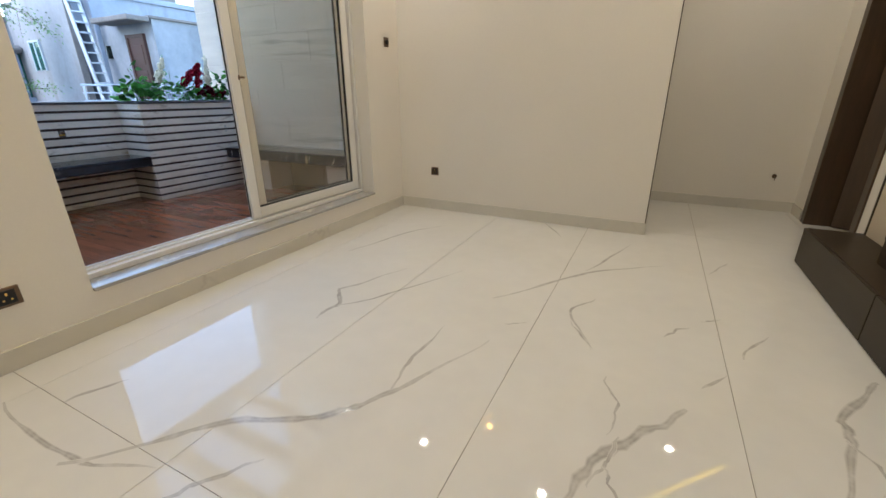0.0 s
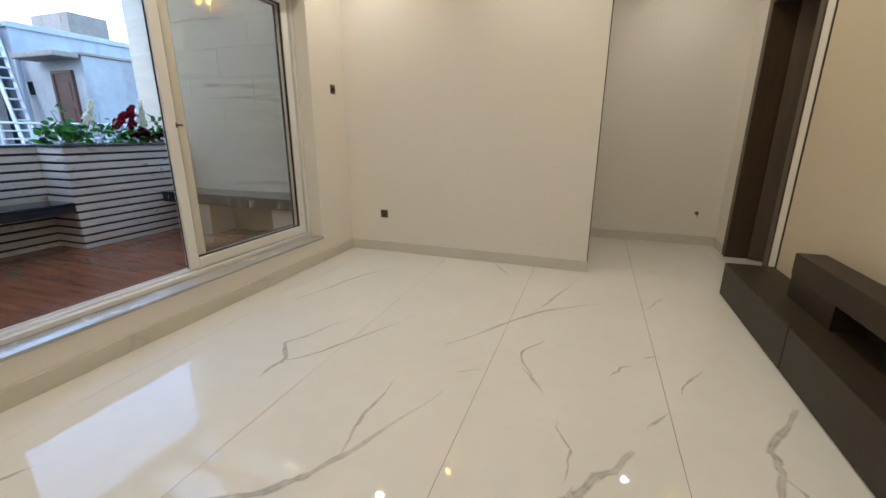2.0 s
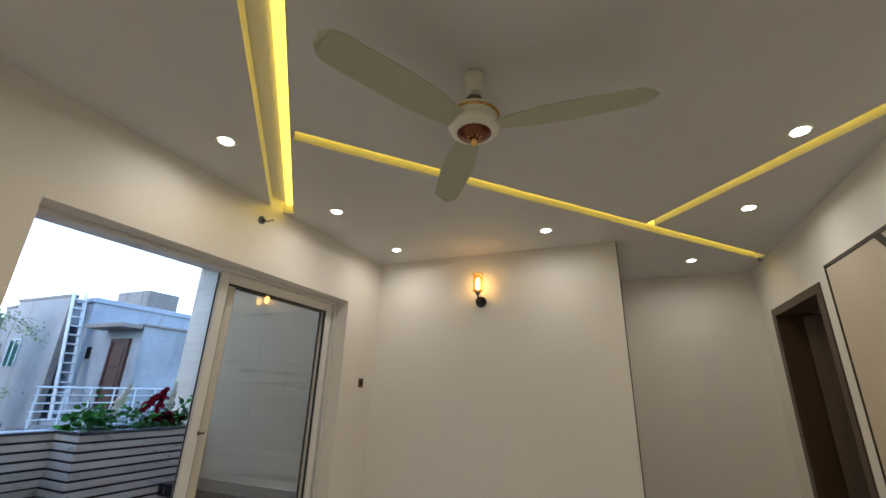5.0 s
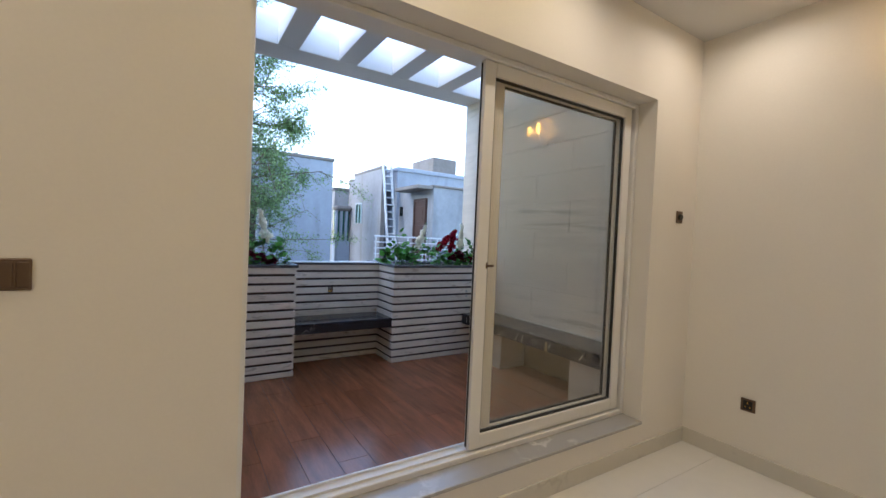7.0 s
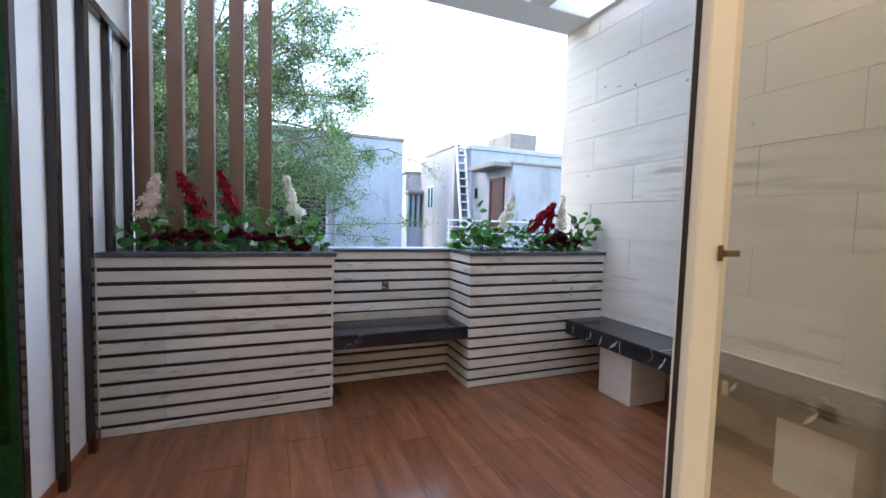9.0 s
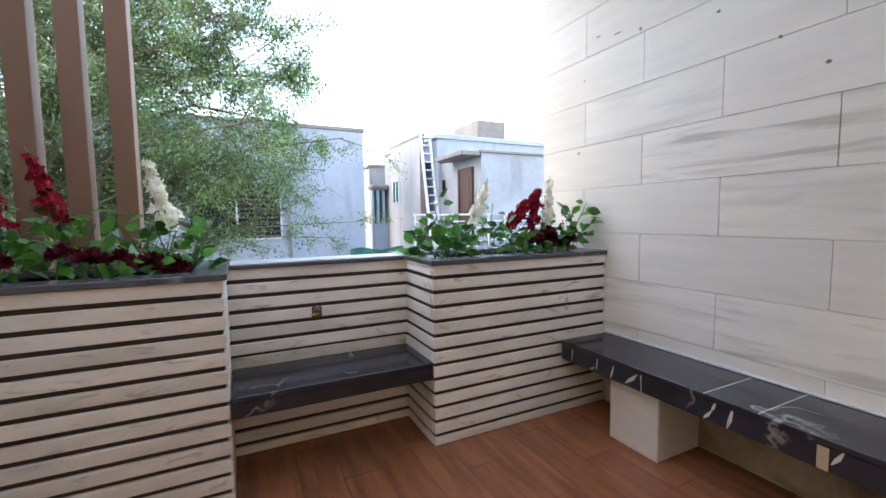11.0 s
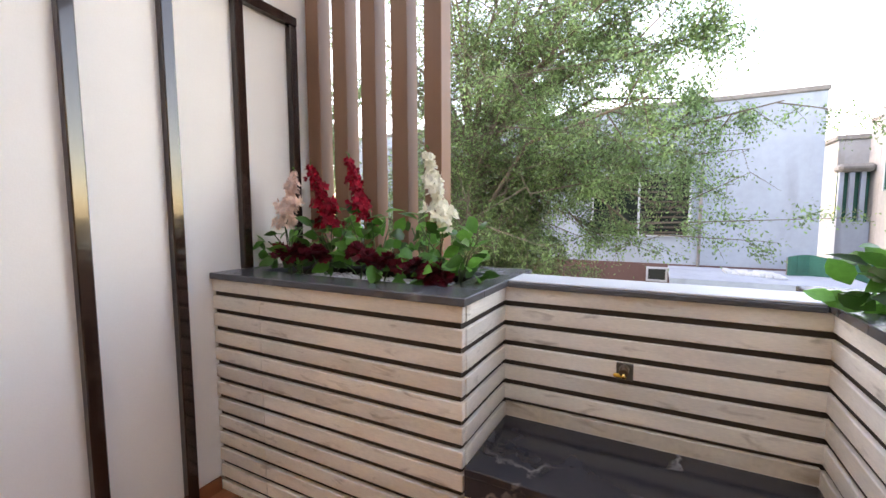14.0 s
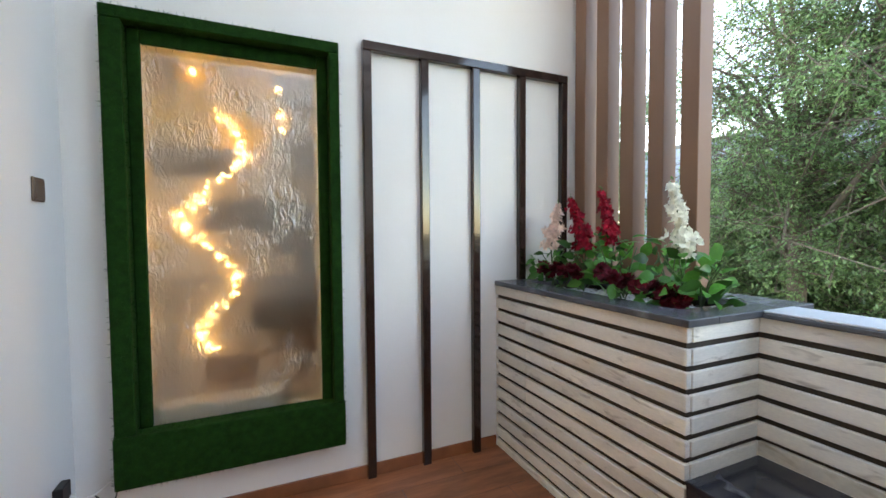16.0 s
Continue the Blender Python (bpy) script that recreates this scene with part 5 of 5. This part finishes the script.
# ---- wall sconce ----
sc = thing("wall_sconce", (-0.92, YF, 2.47), "black and brass caged wall sconce with lit amber bulb", "wall lamp")
part("base", cyl(bmesh.new(), (-0.92, YF - 0.001, 2.47), (-0.92, YF - 0.03, 2.47), 0.055, 0.05, 24), M_BLACKMETAL, sc)
bm = tube(bmesh.new(), [(-0.92, YF - 0.03, 2.47), (-0.92, YF - 0.10, 2.475), (-0.92, YF - 0.11, 2.53)], 0.009, 8)
lathe(bm, [(0.012, 2.52), (0.026, 2.535), (0.026, 2.555)], 16, (-0.92, YF - 0.11))
part("arm", bm, M_BLACKMETAL, sc)
bm = bmesh.new()
for z in (2.558, 2.735):
    ring = [(-0.92 + 0.050 * math.cos(k * math.pi / 12), YF - 0.11 + 0.050 * math.sin(k * math.pi / 12), z) for k in range(25)]
    tube(bm, ring, 0.0035, 6)
part("rim", bm, M_GOLD, sc, "thin brass rims")
bm = bmesh.new()
for r, flip in ((0.050, False), (0.047, True)):
    lo, hi = ([bm.verts.new((-0.92 + r * math.cos(k * math.pi / 12), YF - 0.11 + r * math.sin(k * math.pi / 12), z)) for k in range(24)] for z in (2.560, 2.733))
    for k in range(24):
        bm.faces.new((lo[k], lo[(k + 1) % 24], hi[(k + 1) % 24], hi[k])).smooth = True
shade = part("shade", bm, M_AMBER, sc, "clear amber glass cylinder")
shade.visible_shadow = False
part("holder", lathe(bmesh.new(), [(0.012, 2.535), (0.047, 2.552), (0.049, 2.557)], 24, (-0.92, YF - 0.11)), M_GOLD, sc, "brass holder dish")
part("bulb", lathe(bmesh.new(), [(0.010, 2.558), (0.016, 2.58), (0.024, 2.63), (0.019, 2.67), (0.004, 2.695)], 14, (-0.92, YF - 0.11)), M_BULB, sc, "glowing amber bulb")


# ---- sockets and switches ----
def plate(name, at, normal, w, h, label, category, kind):
    """A bronze wall plate: normal '+x', '-x' or '-y' is the way that it faces."""
    t = thing(name, at, label, category, "bronze wall plates")
    x, y, z = at
    m = {"+x": pose(x, y, z, 90, 0, 90), "-x": pose(x, y, z, 90, 0, -90), "-y": pose(x, y, z, 90, 0, 0)}[normal]

    def add(n, bm, mat, label=""):
        bm.transform(m)
        part(n, bm, mat, t, label)
    add("cover", B(-w / 2, w / 2, -h / 2, h / 2, 0.0005, 0.009, bevel=0.003), M_BRONZE)
    if kind == "socket":
        add("insert", B(-w * 0.32, w * 0.32, -h * 0.36, h * 0.36, 0.0091, 0.0115, bevel=0.002), M_BLACKMETAL, "black socket insert")
        bm = B(-0.004, 0.004, 0.008, 0.022, 0.0116, 0.013)
        box(bm, -0.018, -0.010, -0.016, -0.008, 0.0116, 0.013)
        box(bm, 0.010, 0.018, -0.016, -0.008, 0.0116, 0.013)
        add("contact", bm, M_GOLD)
    elif kind == "dimmer":
        add("knob", cyl(bmesh.new(), (0, 0, 0.009), (0, 0, 0.022), 0.022, 0.02, 18), M_BLACKMETAL)
    else:
        n = kind
        for i in range(n):
            c = -w / 2 + w * (i + 0.5) / n
            add("rocker", B(c - w / n * 0.42, c + w / n * 0.42, -h * 0.4, h * 0.4, 0.0091, 0.0125, bevel=0.002), M_BRONZE)
    return t


plate("wall_socket", (-1.715, YF, 0.415), "-y", 0.085, 0.085, "bronze wall socket with black insert", "socket", "socket")
plate("light_switch", (XW, 4.135, 1.665), "+x", 0.075, 0.085, "bronze wall dimmer beside the balcony door", "switch", "dimmer")
plate("wall_socket", (XW, 1.00, 0.345), "+x", 0.10, 0.09, "bronze double wall socket on the cream wall", "socket", "socket")
plate("light_switch", (XW, 0.70, 1.285), "+x", 0.14, 0.09, "bronze four-gang light switch on the cream wall", "switch", 4)
plate("light_switch", (XO - 0.012, 0.985, 1.61), "-x", 0.085, 0.09, "bronze switch on the outer wall", "switch", 1)
hole = thing("wire_outlet", (XW, 2.58, 2.82), "round wall hole with a loose black wire", "wire outlet")
part("ring", cyl(bmesh.new(), (XW + 0.0005, 2.58, 2.82), (XW + 0.006, 2.58, 2.82), 0.032, n=18), M_BLACKMETAL, hole)
part("wire", tube(bmesh.new(), [(XW + 0.006, 2.58, 2.82), (XW + 0.04, 2.60, 2.81), (XW + 0.05, 2.64, 2.84), (XW + 0.03, 2.67, 2.85)], 0.005), M_BLACKMETAL, hole)
hole2 = thing("wire_outlet", (1.54, 5.85, 0.37), "small open wire outlet on the recess wall", "wire outlet")
part("ring", cyl(bmesh.new(), (1.54, 5.8495, 0.37), (1.54, 5.845, 0.37), 0.022, n=14), M_BRONZE, hole2)
part("wire", tube(bmesh.new(), [(1.54, 5.845, 0.37), (1.545, 5.82, 0.36), (1.54, 5.81, 0.33)], 0.004), M_BRONZE, hole2)
hole3 = thing("wire_outlet", (1.71, 5.30, ZC), "short loose wire at the end of a light groove", "wire outlet")
part("wire", tube(bmesh.new(), [(1.70, 5.28, ZC + 0.0), (1.705, 5.30, ZC - 0.02), (1.74, 5.33, ZC - 0.015)], 0.008), M_BRONZE, hole3)
lead = thing("cable_outlet", (XO - 0.012, 0.94, 0.42), "black wall outlet with a thin white cable", "cable outlet")
part("outlet_box", B(XO - 0.045, XO - 0.0125, 0.90, 0.98, 0.38, 0.45, bevel=0.004), M_BLACKMETAL, lead)
part("cable", tube(bmesh.new(), [(XO - 0.04, 0.92, 0.39), (XO - 0.07, 0.88, 0.34), (XO - 0.10, 0.84, 0.33), (XO - 0.16, 0.80, 0.36)], 0.004), M_PVC, lead)
part("cable", tube(bmesh.new(), [(XO - 0.10, 0.84, 0.328), (XO - 0.125, 0.80, 0.26), (XO - 0.15, 0.775, 0.25), (XO - 0.17, 0.772, 0.33), (XO - 0.173, 0.772, 0.40)], 0.003), M_BLACKMETAL, lead, "thin black cable")

# ---- inlaid floor veins ----
# one list of veins a tile: where each starts, bends and ends, and how wide it is
VEINS_WINDOW = [
    ([(-1.67, 0.94), (-1.58, 1.13)], 0.02),
    ([(-1.9, 0.80), (-1.28, 0.78), (-0.99, 0.90)], 0.02),
    ([(-1.23, 1.92), (-1.20, 2.11), (-1.33, 2.26), (-1.12, 2.76)], 0.028),
    ([(-1.20, 2.07), (-1.02, 2.32), (-0.73, 2.92)], 0.018),
    ([(-1.73, 2.85), (-1.53, 3.56), (-1.32, 3.83)], 0.018),
]
VEINS_MIDDLE = [
    ([(-1.30, 0.77), (-0.95, 1.16), (-0.62, 1.35), (-0.47, 1.60), (-0.25, 2.13)], 0.036),
    ([(-0.50, 1.61), (-0.53, 1.87), (-0.52, 2.16)], 0.018),
    ([(-0.87, 0.81), (-0.80, 0.93), (-0.69, 1.09)], 0.022),
    ([(-0.40, 2.56), (0.07, 3.25), (0.56, 3.62)], 0.024),
    ([(0.06, 3.27), (0.31, 4.02)], 0.018),
    ([(-0.48, 4.33), (-0.26, 3.96)], 0.02),
    ([(-0.22, 2.32), (-0.12, 2.40)], 0.010),
]
VEINS_CENTRE = [
    ([(0.19, 2.85), (0.04, 2.63), (0.23, 2.27)], 0.017),
    ([(0.09, 2.50), (0.24, 2.28)], 0.012),
    ([(0.31, 2.08), (0.39, 1.91), (0.36, 1.73)], 0.012),
    ([(0.63, 2.01), (0.44, 1.76), (0.31, 1.54), (0.24, 1.22)], 0.044),
    ([(0.41, 1.73), (0.37, 1.60), (0.33, 1.47)], 0.016),
    ([(0.38, 1.58), (0.39, 1.51), (0.52, 1.32)], 0.011),
    ([(0.23, 1.36), (0.06, 1.22), (-0.14, 1.07)], 0.018),
    ([(0.22, 1.36), (0.28, 1.33), (0.33, 1.35)], 0.018),
    ([(0.54, 2.57), (0.68, 2.73)], 0.016),
    ([(0.69, 2.17), (0.81, 2.34)], 0.015),
]
VEINS_CONSOLE = [
    ([(0.73, 2.82), (0.84, 2.90)], 0.014),
    ([(0.87, 2.52), (1.04, 2.80)], 0.015),
    ([(1.39, 2.58), (1.17, 2.21), (1.16, 2.07), (0.95, 1.49)], 0.036),
    ([(1.16, 2.07), (1.24, 1.85), (1.20, 1.66)], 0.018),
    ([(0.84, 3.6), (0.98, 3.9)], 0.012),
]
for k, (pts, w) in enumerate(VEINS_WINDOW + VEINS_MIDDLE + VEINS_CENTRE + VEINS_CONSOLE):
    rng = random.Random(k)
    fine = []
    for a, b in zip(pts, pts[1:]):
        for i in range(8):
            p = Vector(a).lerp(Vector(b), i / 8)
            fine.append(p + Vector((rng.gauss(0, 0.010), rng.gauss(0, 0.010))))
    fine.append(Vector(pts[-1]))
    fine = [fine[0]] + [(fine[i - 1] + fine[i] * 2 + fine[i + 1]) / 4 for i in range(1, len(fine) - 1)] + [fine[-1]]
    vs, fs, val = [], [], []
    n = len(fine)
    for i, p in enumerate(fine):
        d = (fine[min(n - 1, i + 1)] - fine[max(0, i - 1)]).normalized()
        s = Vector((-d.y, d.x))
        u = i / (n - 1)
        hw = w * 0.62 * (0.25 + 0.75 * math.sin(math.pi * min(1, u * 0.9 + 0.1))) * rng.uniform(0.6, 1.2)
        for c, v in ((-1.0, 0.0), (-0.45, 1.0), (0.0, 0.7), (0.5, 1.0), (1.0, 0.0)):
            vs.append((p.x + s.x * hw * c, p.y + s.y * hw * c, 0.0006 + 0.00002 * k))
            val.append(v * (0.35 + 0.65 * math.sin(math.pi * min(1, u * 0.9 + 0.1))))
        if i:
            for c in range(4):
                a = (i - 1) * 5 + c
                fs.append((a, a + 1, a + 6, a + 5))
    me = bpy.data.meshes.new("marble_vein")
    me.from_pydata(vs, [], fs)
    me.attributes.new("vein", "FLOAT", "POINT").data.foreach_set("value", val)
    me.materials.append(M_TILE)
    ob = new("marble_vein", me)
    ob.parent = floor

# ---- pieces: floor tiles, planks, wall tiles ----
TX, TY, GAP = 0.895, 3.60, 0.0025
x = -0.98 - 2 * TX
while x < XR:
    y = 0.925 - TY
    while y < 5.85:
        x0, x1, y0, y1 = max(x, XW), min(x + TX, 3.6 if y + TY > 4.2 else XR), max(y, YB), min(y + TY, 5.85)
        if x1 - x0 > 0.02 and y1 - y0 > 0.02:
            part("floor_tile", B(x0 + GAP / 2, x1 - GAP / 2, y0 + GAP / 2, y1 - GAP / 2, -0.003, 0.0), M_TILE, floor)
        y += TY
    x += TX

plank_me = {}
row, y = 0, YS
while y < YT - 0.02:
    w = min(0.197, YT + 0.01 - y)
    x = XO + (0.37 * row) % 0.9
    while x > -5.0:
        x0, x1 = max(x - 0.9, -5.0), min(x, XO - 0.012)
        if x1 - x0 > 0.03:
            key = (round(w, 3), round(x1 - x0, 3))
            if key not in plank_me:
                plank_me[key] = mesh_of("plank", B(0, x1 - x0 - 0.003, 0, w - 0.003, -0.002, 0.0, bevel=0.0006), M_PLANK)
            ob = new("plank", plank_me[key])
            ob.parent = balcony_floor
            ob.location = (x0, y, ZB + 0.0004 * random.random())
        x -= 0.9
    y += 0.197
    row += 1

# wall below the bench, browner and darker than the tiles above
part("wall_base", B(XE + 0.001, XO - 0.013, YT - 0.001, YT + 0.011, ZB + 0.001, 0.5685), M_TANPLASTER, wall_tiled, "mottled tan plaster under the bench")
tile_me = {}
for r in range(12):
    z0 = 0.95 - 3 * 0.305 + r * 0.305
    z1 = min(z0 + 0.305, ZP + 0.3)
    z0 = max(z0, 0.569)
    x = -4.26 - 0.94 * 2 + (0.47 if r % 2 == 0 else 0.0)
    while x < XO:
        x0, x1 = max(x, XE), min(x + 0.94, XO - 0.013)
        if x1 - x0 > 0.02 and z1 - z0 > 0.02:
            key = (round(x1 - x0, 3), round(z1 - z0, 3))
            if key not in tile_me:
                tile_me[key] = mesh_of("wall_tile", B(0, x1 - x0 - 0.0025, 0, 0.012, 0, z1 - z0 - 0.0025, bevel=0.001), M_WTILE)
            ob = new("wall_tile", tile_me[key])
            ob.parent = wall_tiled
            ob.location = (x0, YT - 0.0015 * random.random(), z0)
        x += 0.94

# filler marks and chips left on the tiled wall
chip_rng = random.Random(41)
for cx, cz, w, h in ((-4.62, 2.58, 0.02, 0.006), (-4.46, 2.54, 0.03, 0.005), (-4.29, 2.5, 0.012, 0.012), (-4.79, 1.82, 0.012, 0.01), (-4.74, 2.32, 0.008, 0.006), (-4.38, 2.79, 0.008, 0.008), (-3.55, 2.17, 0.01, 0.009), (-3.83, 2.4, 0.01, 0.009), (-3.37, 2.0, 0.01, 0.009)):
    bm = bmesh.new()
    ring = [(cx + w * math.cos(k * math.pi / 4) * chip_rng.uniform(0.6, 1.2), cz + h * math.sin(k * math.pi / 4) * chip_rng.uniform(0.6, 1.2)) for k in range(8)]
    back, front = ([bm.verts.new((px, py, pz)) for px, pz in ring] for py in (YT - 0.0005, YT - 0.0035))
    bm.faces.new(back)
    bm.faces.new(front[::-1])
    for k in range(8):
        bm.faces.new((back[k], back[(k + 1) % 8], front[(k + 1) % 8], front[k]))
    part("filler_mark", bm, M_TANPLASTER, wall_tiled)
